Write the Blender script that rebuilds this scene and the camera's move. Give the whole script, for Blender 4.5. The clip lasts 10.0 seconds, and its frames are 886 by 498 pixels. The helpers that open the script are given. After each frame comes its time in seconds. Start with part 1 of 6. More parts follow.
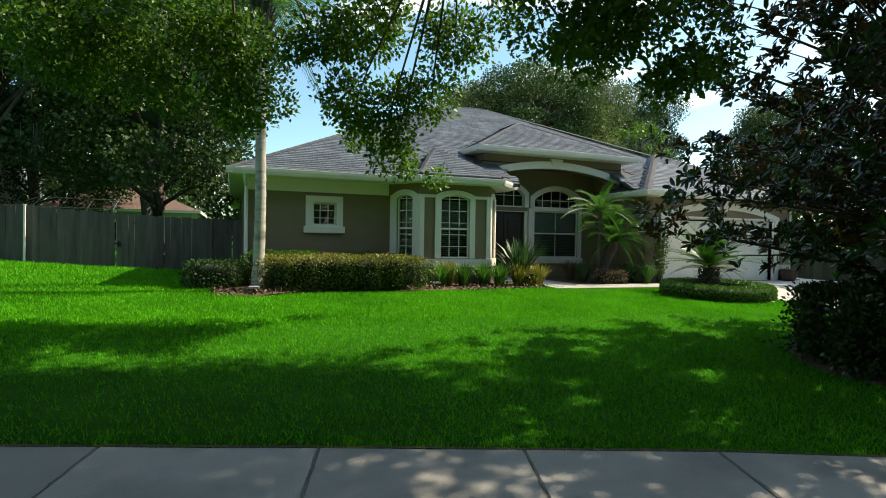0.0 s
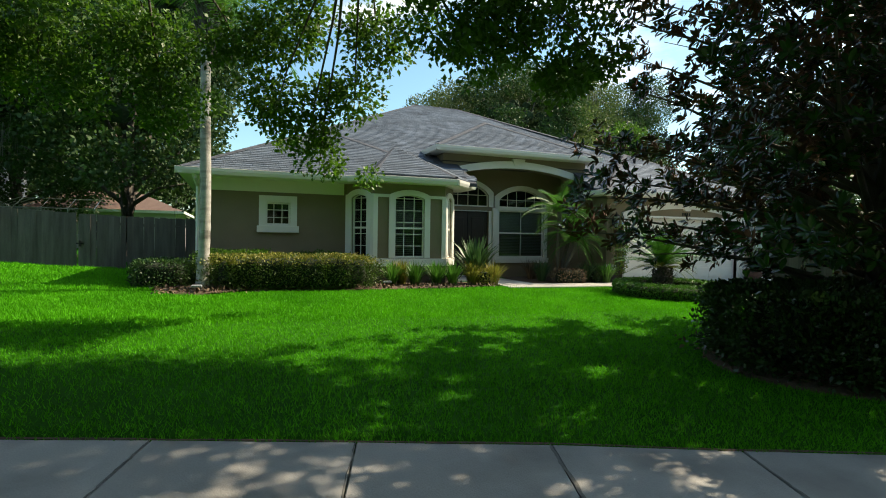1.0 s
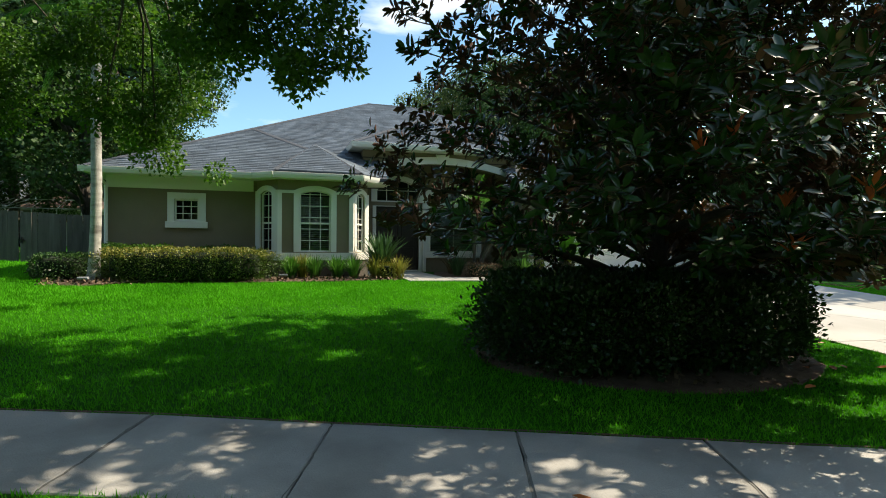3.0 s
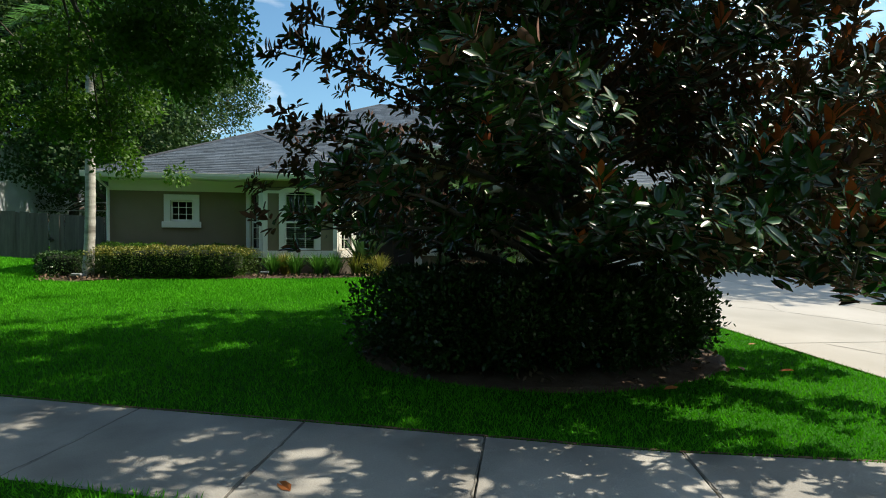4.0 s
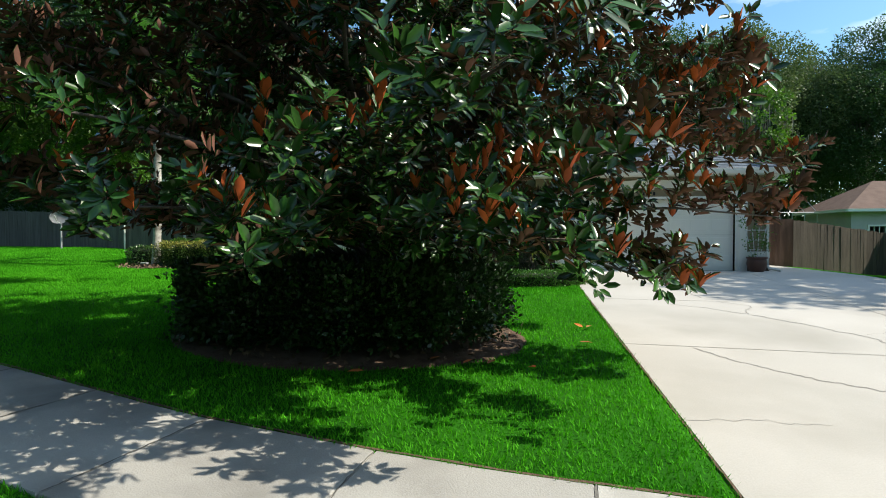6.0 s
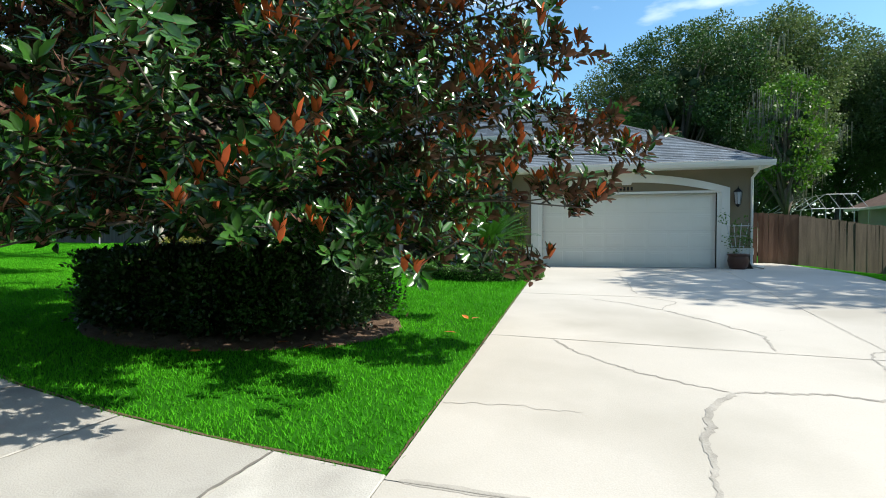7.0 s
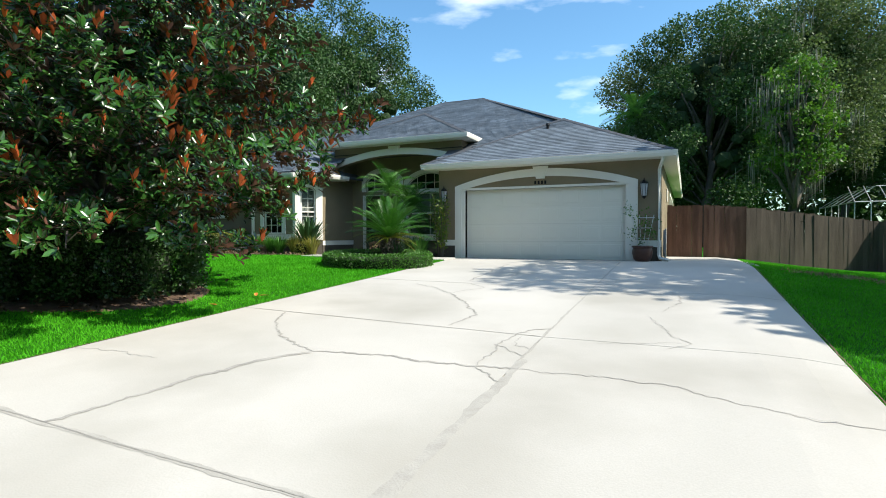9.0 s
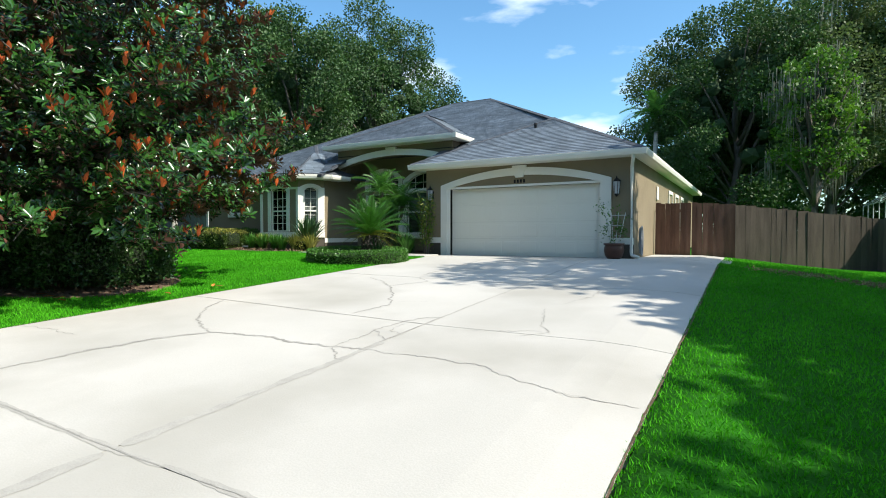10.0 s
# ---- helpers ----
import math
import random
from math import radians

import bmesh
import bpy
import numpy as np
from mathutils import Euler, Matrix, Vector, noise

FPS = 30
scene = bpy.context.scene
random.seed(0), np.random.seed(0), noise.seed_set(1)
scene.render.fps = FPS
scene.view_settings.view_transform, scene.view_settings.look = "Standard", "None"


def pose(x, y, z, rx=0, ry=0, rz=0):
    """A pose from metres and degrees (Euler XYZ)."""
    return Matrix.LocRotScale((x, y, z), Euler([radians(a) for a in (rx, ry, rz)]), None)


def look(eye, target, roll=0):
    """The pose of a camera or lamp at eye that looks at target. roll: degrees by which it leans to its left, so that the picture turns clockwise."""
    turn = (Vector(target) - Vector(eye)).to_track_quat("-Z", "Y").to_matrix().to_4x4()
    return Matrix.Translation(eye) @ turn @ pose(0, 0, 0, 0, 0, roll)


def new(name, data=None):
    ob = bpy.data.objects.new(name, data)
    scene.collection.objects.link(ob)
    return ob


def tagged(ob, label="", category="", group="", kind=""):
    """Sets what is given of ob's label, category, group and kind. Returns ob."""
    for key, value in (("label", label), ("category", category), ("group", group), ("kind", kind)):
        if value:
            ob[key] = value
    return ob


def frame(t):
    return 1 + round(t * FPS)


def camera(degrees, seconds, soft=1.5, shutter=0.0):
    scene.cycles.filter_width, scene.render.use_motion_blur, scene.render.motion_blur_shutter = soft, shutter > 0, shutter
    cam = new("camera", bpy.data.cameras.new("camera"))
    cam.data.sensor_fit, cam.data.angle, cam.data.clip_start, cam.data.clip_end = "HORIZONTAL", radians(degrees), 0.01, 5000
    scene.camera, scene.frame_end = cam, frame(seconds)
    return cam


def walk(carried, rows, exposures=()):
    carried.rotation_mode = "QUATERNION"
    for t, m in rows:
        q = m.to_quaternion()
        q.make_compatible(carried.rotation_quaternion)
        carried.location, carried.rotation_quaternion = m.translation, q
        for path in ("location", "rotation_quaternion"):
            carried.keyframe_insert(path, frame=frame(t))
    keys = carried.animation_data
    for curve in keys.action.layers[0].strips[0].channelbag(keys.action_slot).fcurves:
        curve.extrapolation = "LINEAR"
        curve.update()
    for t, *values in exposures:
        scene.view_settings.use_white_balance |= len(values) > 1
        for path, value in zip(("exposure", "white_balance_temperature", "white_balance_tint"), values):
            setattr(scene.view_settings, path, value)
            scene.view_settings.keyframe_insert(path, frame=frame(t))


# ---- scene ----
cam = camera(79.1, 10.0, soft=1.0)
METRES, EYE, TILT, LEAN, TURN = 22.39, 1.545, 0.0, 0.0, -21.4
ROWS = [
    (0.0, 0.0, 0.0, 0.0, 0.01, -0.95, -0.87),
    (0.5, 0.0266, -0.0018, 0.0006, 0.12, -0.95, -0.86),
    (1.0, 0.0582, -0.0035, -0.0004, 0.25, -0.91, -0.83),
    (1.5, 0.0923, -0.0043, -0.0017, 0.41, -0.91, -0.81),
    (2.0, 0.1314, -0.0061, -0.0032, 0.91, -0.89, -0.78),
    (2.5, 0.172, -0.0084, -0.0044, 1.86, -0.91, -0.72),
    (4.0, 0.3205, -0.0003, -0.0054, 10.24, -1.19, -0.29),
    (4.5, 0.3719, 0.0104, -0.0067, 14.62, -1.18, -0.24),
    (5.0, 0.4281, 0.0259, -0.0083, 19.93, -1.21, -0.14),
    (5.5, 0.4827, 0.0441, -0.0101, 24.86, -1.28, 0.0),
    (6.0, 0.5407, 0.0668, -0.0127, 29.51, -1.22, 0.1),
    (7.5, 0.6968, 0.1462, -0.0187, 38.17, -1.45, 0.02),
    (8.0, 0.7494, 0.1743, -0.0215, 39.87, -1.47, 0.02),
    (8.5, 0.7978, 0.2025, -0.0236, 42.07, -1.45, 0.05),
    (9.0, 0.8478, 0.2334, -0.0253, 45.81, -1.44, 0.06),
    (9.5, 0.893, 0.2624, -0.0262, 49.38, -1.49, 0.05),
    (10.0, 0.9304, 0.2863, -0.0278, 51.29, -1.51, -0.01),
]
walk(cam, [(t, pose(0, 0, EYE, TILT, LEAN, TURN) @ pose(METRES * x, METRES * y, METRES * z, 90 + pitch, roll, yaw)) for t, x, y, z, yaw, pitch, roll in ROWS],
     [(0.0, 0.56, 7900, 10), (2.5, 0.56, 7700, 10), (4.5, 0.16, 7000, 8), (6.0, 0.32, 6800, 8), (7.5, 0.50, 6650, 8), (10.0, 0.50, 6550, 8)])

# ---- world and light ----
SUN_AZ, SUN_EL = 3.0, 46.0
world = bpy.data.worlds.new("sky")
scene.world = world
world.use_nodes = True
wn, wl = world.node_tree.nodes, world.node_tree.links
sky = wn.new("ShaderNodeTexSky")
sky.sky_type, sky.sun_disc = "NISHITA", False
sky.sun_elevation, sky.sun_rotation = radians(SUN_EL), radians(90 - SUN_AZ)
sky.air_density, sky.dust_density, sky.ozone_density = 1.0, 1.1, 1.3
wcoord = wn.new("ShaderNodeTexCoord")
wmap = wn.new("ShaderNodeMapping")
wmap.inputs["Scale"].default_value = (1.6, 1.6, 5.0)
wl.new(wcoord.outputs["Generated"], wmap.inputs["Vector"])
wcloud = wn.new("ShaderNodeTexNoise")
wcloud.inputs["Scale"].default_value, wcloud.inputs["Detail"].default_value = 2.4, 7
wl.new(wmap.outputs["Vector"], wcloud.inputs["Vector"])
wramp = wn.new("ShaderNodeValToRGB")
wramp.color_ramp.elements[0].position, wramp.color_ramp.elements[1].position = 0.52, 0.80
wl.new(wcloud.outputs["Fac"], wramp.inputs["Fac"])
wmix = wn.new("ShaderNodeMix")
wmix.data_type = "RGBA"
wmix.inputs["B"].default_value = (11.0, 11.3, 11.8, 1)
wl.new(wramp.outputs["Color"], wmix.inputs["Factor"])
whue = wn.new("ShaderNodeHueSaturation")
whue.inputs["Saturation"].default_value = 1.12
wl.new(sky.outputs["Color"], whue.inputs["Color"])
wtint = wn.new("ShaderNodeMix")
wtint.data_type, wtint.blend_type = "RGBA", "MULTIPLY"
wtint.inputs["Factor"].default_value = 1.0
wtint.inputs["B"].default_value = (0.96, 1.27, 1.32, 1)
wl.new(whue.outputs["Color"], wtint.inputs["A"])
wl.new(wtint.outputs["Result"], wmix.inputs["A"])
wl.new(wmix.outputs["Result"], wn["Background"].inputs["Color"])
wn["Background"].inputs["Strength"].default_value = 0.134

sun_data = bpy.data.lights.new("sun", "SUN")
sun_data.energy, sun_data.angle, sun_data.color = 5.0, radians(0.53), (1.0, 0.94, 0.84)
sun = new("sun", sun_data)
to_sun = Vector((math.cos(radians(SUN_AZ)) * math.cos(radians(SUN_EL)), math.sin(radians(SUN_AZ)) * math.cos(radians(SUN_EL)), math.sin(radians(SUN_EL))))
sun.matrix_world = look(to_sun * 60 + Vector((10, 10, 0)), (10, 10, 0))


# ---- materials ----
def mat(name, a, b, scale=3.0, fine=40.0, rough=0.8, bump=0.2, metal=0.0, obj_var=0.0, island=0.0, stretch=(1, 1, 1), fine_amt=0.35, trans=0.0, spec=0.5, dirt=None, dirt_scale=0.6):
    """Colour between a and b by coarse and fine noise; variation by object or by island; fine relief."""
    m = bpy.data.materials.new(name)
    m.use_nodes = True
    n, l = m.node_tree.nodes, m.node_tree.links
    bs = n["Principled BSDF"]
    mp = n.new("ShaderNodeMapping")
    mp.inputs["Scale"].default_value = stretch
    geo = n.new("ShaderNodeNewGeometry")
    l.new(geo.outputs["Position"], mp.inputs["Vector"])
    n1 = n.new("ShaderNodeTexNoise")
    n1.inputs["Scale"].default_value, n1.inputs["Detail"].default_value = scale, 5
    n2 = n.new("ShaderNodeTexNoise")
    n2.inputs["Scale"].default_value, n2.inputs["Detail"].default_value = fine, 4
    l.new(mp.outputs["Vector"], n1.inputs["Vector"])
    l.new(mp.outputs["Vector"], n2.inputs["Vector"])
    mx = n.new("ShaderNodeMix")
    mx.inputs["Factor"].default_value = fine_amt
    l.new(n1.outputs["Fac"], mx.inputs["A"])
    l.new(n2.outputs["Fac"], mx.inputs["B"])
    st = n.new("ShaderNodeMapRange")
    st.inputs["From Min"].default_value, st.inputs["From Max"].default_value = 0.32, 0.68
    l.new(mx.outputs["Result"], st.inputs["Value"])
    col = n.new("ShaderNodeMix")
    col.data_type = "RGBA"
    col.inputs["A"].default_value, col.inputs["B"].default_value = (*a, 1), (*b, 1)
    l.new(st.outputs["Result"], col.inputs["Factor"])
    out = col.outputs["Result"]
    if dirt:
        n3 = n.new("ShaderNodeTexNoise")
        n3.inputs["Scale"].default_value, n3.inputs["Detail"].default_value = dirt_scale, 6
        l.new(mp.outputs["Vector"], n3.inputs["Vector"])
        rp = n.new("ShaderNodeMapRange")
        rp.inputs["From Min"].default_value, rp.inputs["From Max"].default_value = 0.48, 0.72
        l.new(n3.outputs["Fac"], rp.inputs["Value"])
        dm = n.new("ShaderNodeMix")
        dm.data_type = "RGBA"
        dm.inputs["B"].default_value = (*dirt, 1)
        l.new(rp.outputs["Result"], dm.inputs["Factor"])
        l.new(out, dm.inputs["A"])
        out = dm.outputs["Result"]
    if obj_var or island:
        hs = n.new("ShaderNodeHueSaturation")
        vr = n.new("ShaderNodeMapRange")
        amt = obj_var or island
        vr.inputs["To Min"].default_value, vr.inputs["To Max"].default_value = 1 - amt, 1 + amt
        if obj_var:
            oi = n.new("ShaderNodeObjectInfo")
            l.new(oi.outputs["Random"], vr.inputs["Value"])
        else:
            l.new(geo.outputs["Random Per Island"], vr.inputs["Value"])
        l.new(vr.outputs["Result"], hs.inputs["Value"])
        l.new(out, hs.inputs["Color"])
        out = hs.outputs["Color"]
    l.new(out, bs.inputs["Base Color"])
    bs.inputs["Roughness"].default_value, bs.inputs["Metallic"].default_value = rough, metal
    bs.inputs["Specular IOR Level"].default_value = spec
    if bump:
        bp = n.new("ShaderNodeBump")
        bp.inputs["Strength"].default_value, bp.inputs["Distance"].default_value = bump, 0.02
        l.new(n2.outputs["Fac"], bp.inputs["Height"])
        l.new(bp.outputs["Normal"], bs.inputs["Normal"])
    if trans:
        tl = n.new("ShaderNodeBsdfTranslucent")
        l.new(out, tl.inputs["Color"])
        ms = n.new("ShaderNodeMixShader")
        ms.inputs["Fac"].default_value = trans
        l.new(bs.outputs["BSDF"], ms.inputs[1])
        l.new(tl.outputs["BSDF"], ms.inputs[2])
        l.new(ms.outputs["Shader"], n["Material Output"].inputs["Surface"])
    return m


STUCCO = mat("brown stucco", (0.215, 0.172, 0.108), (0.265, 0.215, 0.138), 1.2, 90, 0.92, 0.5)
STUCCO_D = mat("dark brown stucco base", (0.075, 0.062, 0.048), (0.10, 0.085, 0.065), 1.5, 90, 0.92, 0.5)
WHITE = mat("cream white trim paint", (0.78, 0.755, 0.68), (0.85, 0.825, 0.75), 1.0, 60, 0.6, 0.15)
SOFFIT = mat("white soffit paint", (0.74, 0.735, 0.65), (0.80, 0.795, 0.71), 1.0, 50, 0.7, 0.1)
GARAGE_W = mat("ivory garage door enamel", (0.82, 0.785, 0.68), (0.87, 0.835, 0.73), 0.7, 120, 0.5, 0.05)
SHINGLE = mat("grey asphalt shingle", (0.080, 0.102, 0.128), (0.165, 0.205, 0.25), 1.4, 160, 0.9, 0.5, island=0.22)
SHINGLE_P = mat("grey asphalt shingle piece", (0.080, 0.102, 0.128), (0.165, 0.205, 0.25), 1.4, 160, 0.9, 0.5, obj_var=0.22)
RIDGE = mat("ridge cap shingle", (0.042, 0.048, 0.058), (0.085, 0.094, 0.112), 2.0, 160, 0.9, 0.4)
CONCRETE = mat("pale driveway concrete", (0.43, 0.412, 0.375), (0.525, 0.50, 0.46), 0.5, 70, 0.9, 0.12, dirt=(0.38, 0.36, 0.32), dirt_scale=0.45)
WALKC = mat("grey sidewalk concrete", (0.36, 0.35, 0.325), (0.47, 0.46, 0.43), 0.9, 80, 0.92, 0.3, obj_var=0.13, dirt=(0.27, 0.26, 0.24), dirt_scale=1.1)
CRACK = mat("dark crack fill", (0.24, 0.23, 0.208), (0.43, 0.41, 0.375), 5, 60, 0.95, 0.2)
JOINT = mat("dark joint dirt", (0.10, 0.095, 0.085), (0.25, 0.24, 0.215), 6, 60, 0.95, 0.3)
ASPHALT = mat("street asphalt", (0.045, 0.045, 0.046), (0.07, 0.07, 0.07), 2, 120, 0.95, 0.5)
SOIL = mat("lawn soil and thatch", (0.012, 0.080, 0.004), (0.024, 0.15, 0.007), 1.1, 45, 0.95, 0.6, spec=0.1)
GRASS = mat("bright lawn grass", (0.050, 0.31, 0.008), (0.108, 0.50, 0.018), 0.7, 7, 0.7, 0.0, island=0.25, trans=0.35, spec=0.15)
MULCH = mat("brown bark mulch", (0.07, 0.04, 0.025), (0.16, 0.10, 0.065), 6, 50, 0.95, 0.9, dirt=(0.13, 0.09, 0.06), dirt_scale=9)
FENCE = mat("weathered grey fence board", (0.072, 0.062, 0.050), (0.155, 0.136, 0.112), 3, 50, 0.9, 0.5, obj_var=0.16, stretch=(3, 3, 0.35))
FENCE_R = mat("reddish stained fence board", (0.09, 0.044, 0.03), (0.18, 0.10, 0.068), 3, 50, 0.88, 0.5, obj_var=0.13, stretch=(3, 3, 0.35))
FENCE_B = mat("brown weathered fence board", (0.066, 0.050, 0.038), (0.135, 0.105, 0.08), 3, 50, 0.9, 0.5, obj_var=0.2, stretch=(3, 3, 0.35))
BARK = mat("grey brown bark", (0.06, 0.052, 0.042), (0.15, 0.13, 0.11), 4, 30, 0.95, 1.0, stretch=(1, 1, 0.4))
PALM_BARK = mat("pale grey palm trunk", (0.36, 0.34, 0.30), (0.58, 0.55, 0.50), 4, 30, 0.9, 0.6, stretch=(1, 1, 2.5), dirt=(0.16, 0.14, 0.12), dirt_scale=2.2)
MAG_TOP = mat("glossy dark magnolia leaf", (0.013, 0.056, 0.009), (0.040, 0.118, 0.018), 3, 30, 0.24, 0.0, island=0.4, spec=0.5)
MAG_ORANGE = mat("bright orange magnolia leaf underside", (0.34, 0.055, 0.008), (0.56, 0.11, 0.013), 3, 30, 0.7, 0.0, island=0.3)
MAG_UNDER = mat("rusty magnolia leaf underside", (0.115, 0.050, 0.034), (0.20, 0.084, 0.052), 3, 30, 0.75, 0.0, island=0.35)
LEAF_MID = mat("mid green broadleaf", (0.046, 0.125, 0.012), (0.115, 0.26, 0.020), 0.8, 9, 0.5, 0.0, island=0.35, trans=0.42)
LEAF_OAK = mat("dark oak foliage", (0.020, 0.060, 0.010), (0.058, 0.128, 0.022), 0.35, 4, 0.6, 0.0, island=0.22, trans=0.24)
LEAF_OLIVE = mat("grey olive foliage", (0.060, 0.106, 0.027), (0.125, 0.182, 0.054), 0.35, 4, 0.6, 0.0, island=0.22, trans=0.4)
LEAF_HEDGE = mat("clipped hedge leaf", (0.042, 0.088, 0.013), (0.10, 0.16, 0.024), 1.5, 12, 0.45, 0.0, island=0.35, trans=0.3)
LEAF_DARKHEDGE = mat("dark hedge leaf", (0.022, 0.062, 0.016), (0.05, 0.115, 0.027), 1.5, 12, 0.3, 0.0, island=0.35, trans=0.15)
LEAF_IVY = mat("groundcover leaf", (0.04, 0.14, 0.018), (0.10, 0.25, 0.032), 1.5, 12, 0.45, 0.0, island=0.3, trans=0.25)
LEAF_GOLD = mat("yellowed tip leaf", (0.20, 0.22, 0.035), (0.36, 0.33, 0.07), 1.5, 12, 0.55, 0.0, island=0.3, trans=0.25)
FROND = mat("palm frond", (0.045, 0.155, 0.022), (0.115, 0.30, 0.04), 1.5, 9, 0.45, 0.0, island=0.25, trans=0.3)
SAGO = mat("dark cycad frond", (0.030, 0.125, 0.014), (0.080, 0.25, 0.026), 1.5, 9, 0.35, 0.0, island=0.25, trans=0.25)
FROND_Y = mat("yellow green frond", (0.12, 0.18, 0.02), (0.26, 0.27, 0.03), 1.5, 9, 0.5, 0.0, island=0.25, trans=0.3)
STRAP = mat("strappy blue green leaf", (0.03, 0.085, 0.03), (0.07, 0.15, 0.05), 1.5, 9, 0.45, 0.0, island=0.3, trans=0.2)
# dark green for crown filler balls, with inner shade in the colour
INNER_SHADE = mat("painted inner crown shade", (0.014, 0.036, 0.010), (0.03, 0.065, 0.018), 3, 12, 0.9, 0.6)
# near-black for hedge cores: shade painted in, no twigs modelled
CORE_SHADE = mat("painted inner hedge shade", (0.008, 0.016, 0.006), (0.018, 0.03, 0.010), 3, 30, 0.95, 0.3)
MOSS = mat("hanging grey moss", (0.13, 0.14, 0.11), (0.22, 0.23, 0.18), 2, 20, 0.9, 0.0, trans=0.3)
DOORW = mat("dark stained door", (0.016, 0.012, 0.010), (0.03, 0.022, 0.018), 3, 30, 0.45, 0.1)
DARKMETAL = mat("black lantern metal", (0.012, 0.012, 0.013), (0.025, 0.025, 0.027), 5, 60, 0.4, 0.1, metal=0.6)
# dark brown of the porch ceiling holds the recess's shade
PORCH_SHADE = mat("porch ceiling with recess shade in its colour", (0.040, 0.032, 0.024), (0.065, 0.052, 0.04), 2, 40, 0.8, 0.2)
BLIND = mat("white blind slat", (0.60, 0.60, 0.58), (0.68, 0.68, 0.65), 2, 40, 0.6, 0.0)
TERRA = mat("brown glazed pot", (0.06, 0.022, 0.014), (0.11, 0.045, 0.028), 4, 40, 0.45, 0.2)
NB_GREY = mat("blue grey stucco", (0.50, 0.53, 0.57), (0.60, 0.63, 0.67), 1, 60, 0.9, 0.3)
NB_TAN = mat("pale tan stucco", (0.47, 0.43, 0.405), (0.55, 0.51, 0.48), 1, 60, 0.9, 0.3)
NB_ROOF = mat("brown shingle roof", (0.12, 0.075, 0.06), (0.19, 0.125, 0.10), 2, 60, 0.9, 0.4)
ALU = mat("white aluminium tube", (0.60, 0.60, 0.60), (0.70, 0.70, 0.70), 3, 60, 0.4, 0.0, metal=0.2)
IRONSPOT = mat("grey metal dish", (0.30, 0.31, 0.33), (0.40, 0.41, 0.43), 3, 60, 0.5, 0.1)


def glass_mat():
    m = bpy.data.materials.new("window glass")
    m.use_nodes = True
    n, l = m.node_tree.nodes, m.node_tree.links
    tr, gl, fr, ms = n.new("ShaderNodeBsdfTransparent"), n.new("ShaderNodeBsdfGlossy"), n.new("ShaderNodeFresnel"), n.new("ShaderNodeMixShader")
    tr.inputs["Color"].default_value = (0.75, 0.80, 0.80, 1)
    gl.inputs["Roughness"].default_value = 0.02
    fr.inputs["IOR"].default_value = 1.6
    l.new(fr.outputs["Fac"], ms.inputs["Fac"])
    l.new(tr.outputs["BSDF"], ms.inputs[1])
    l.new(gl.outputs["BSDF"], ms.inputs[2])
    l.new(ms.outputs["Shader"], n["Material Output"].inputs["Surface"])
    return m


GLASS = glass_mat()


# ---- helpers of this scene ----
def thing(name, at, label, category, group="", kind=""):
    ob = new(name)
    ob.location = at
    ob["base"] = list(at)
    return tagged(ob, label, category, group, kind)


def base_of(ob):
    o = Vector((0, 0, 0))
    while ob is not None:
        o += ob.location
        ob = ob.parent
    return o


def link_mesh(name, me, material, parent=None, label=""):
    """World-space mesh data becomes one object, under its parent if there is one."""
    mats = material if isinstance(material, (list, tuple)) else [material]
    for m in mats:
        me.materials.append(m)
    ob = new(name, me)
    if parent is not None:
        me.transform(Matrix.Translation(-base_of(parent)))
        ob.parent = parent
    if label:
        ob["label"] = label
    return ob


def part(name, bm, material, parent=None, label="", smooth=False):
    me = bpy.data.meshes.new(name)
    bmesh.ops.recalc_face_normals(bm, faces=bm.faces)
    bm.to_mesh(me)
    bm.free()
    if smooth:
        me.shade_smooth()
    return link_mesh(name, me, material, parent, label)


def raw(name, verts, faces, material, parent=None, label="", index=None):
    """A mesh from arrays: verts (n, 3), faces (m, k)."""
    me = bpy.data.meshes.new(name)
    verts, faces = np.asarray(verts, dtype=np.float32), np.asarray(faces, dtype=np.int32)
    k = faces.shape[1]
    me.vertices.add(len(verts))
    me.vertices.foreach_set("co", verts.ravel())
    me.loops.add(faces.size)
    me.loops.foreach_set("vertex_index", faces.ravel())
    me.polygons.add(len(faces))
    me.polygons.foreach_set("loop_start", np.arange(0, faces.size, k, dtype=np.int32))
    if index is not None:
        me.polygons.foreach_set("material_index", np.asarray(index, dtype=np.int32))
    me.update(calc_edges=True)
    return link_mesh(name, me, material, parent, label)


def box(bm, x0, x1, y0, y1, z0, z1, m=None, bevel=0.0):
    r = bmesh.ops.create_cube(bm, size=1.0, matrix=Matrix.LocRotScale(((x0 + x1) / 2, (y0 + y1) / 2, (z0 + z1) / 2), None, (abs(x1 - x0), abs(y1 - y0), abs(z1 - z0))))
    vs = r["verts"]
    if bevel:
        es = list({e for v in vs for e in v.link_edges})
        vs = bmesh.ops.bevel(bm, geom=es, offset=bevel, segments=1, affect="EDGES")["verts"]
    if m is not None:
        bmesh.ops.transform(bm, matrix=m, verts=list(set(vs)))
    return vs


def wall_m(p0, p1):
    """u along p0 to p1, v up, w outward (to the right of the way)."""
    u = Vector((p1[0] - p0[0], p1[1] - p0[1], 0)).normalized()
    n = Vector((u.y, -u.x, 0))
    return Matrix(((u.x, 0, n.x, p0[0]), (u.y, 0, n.y, p0[1]), (0, 1, 0, 0), (0, 0, 0, 1)))


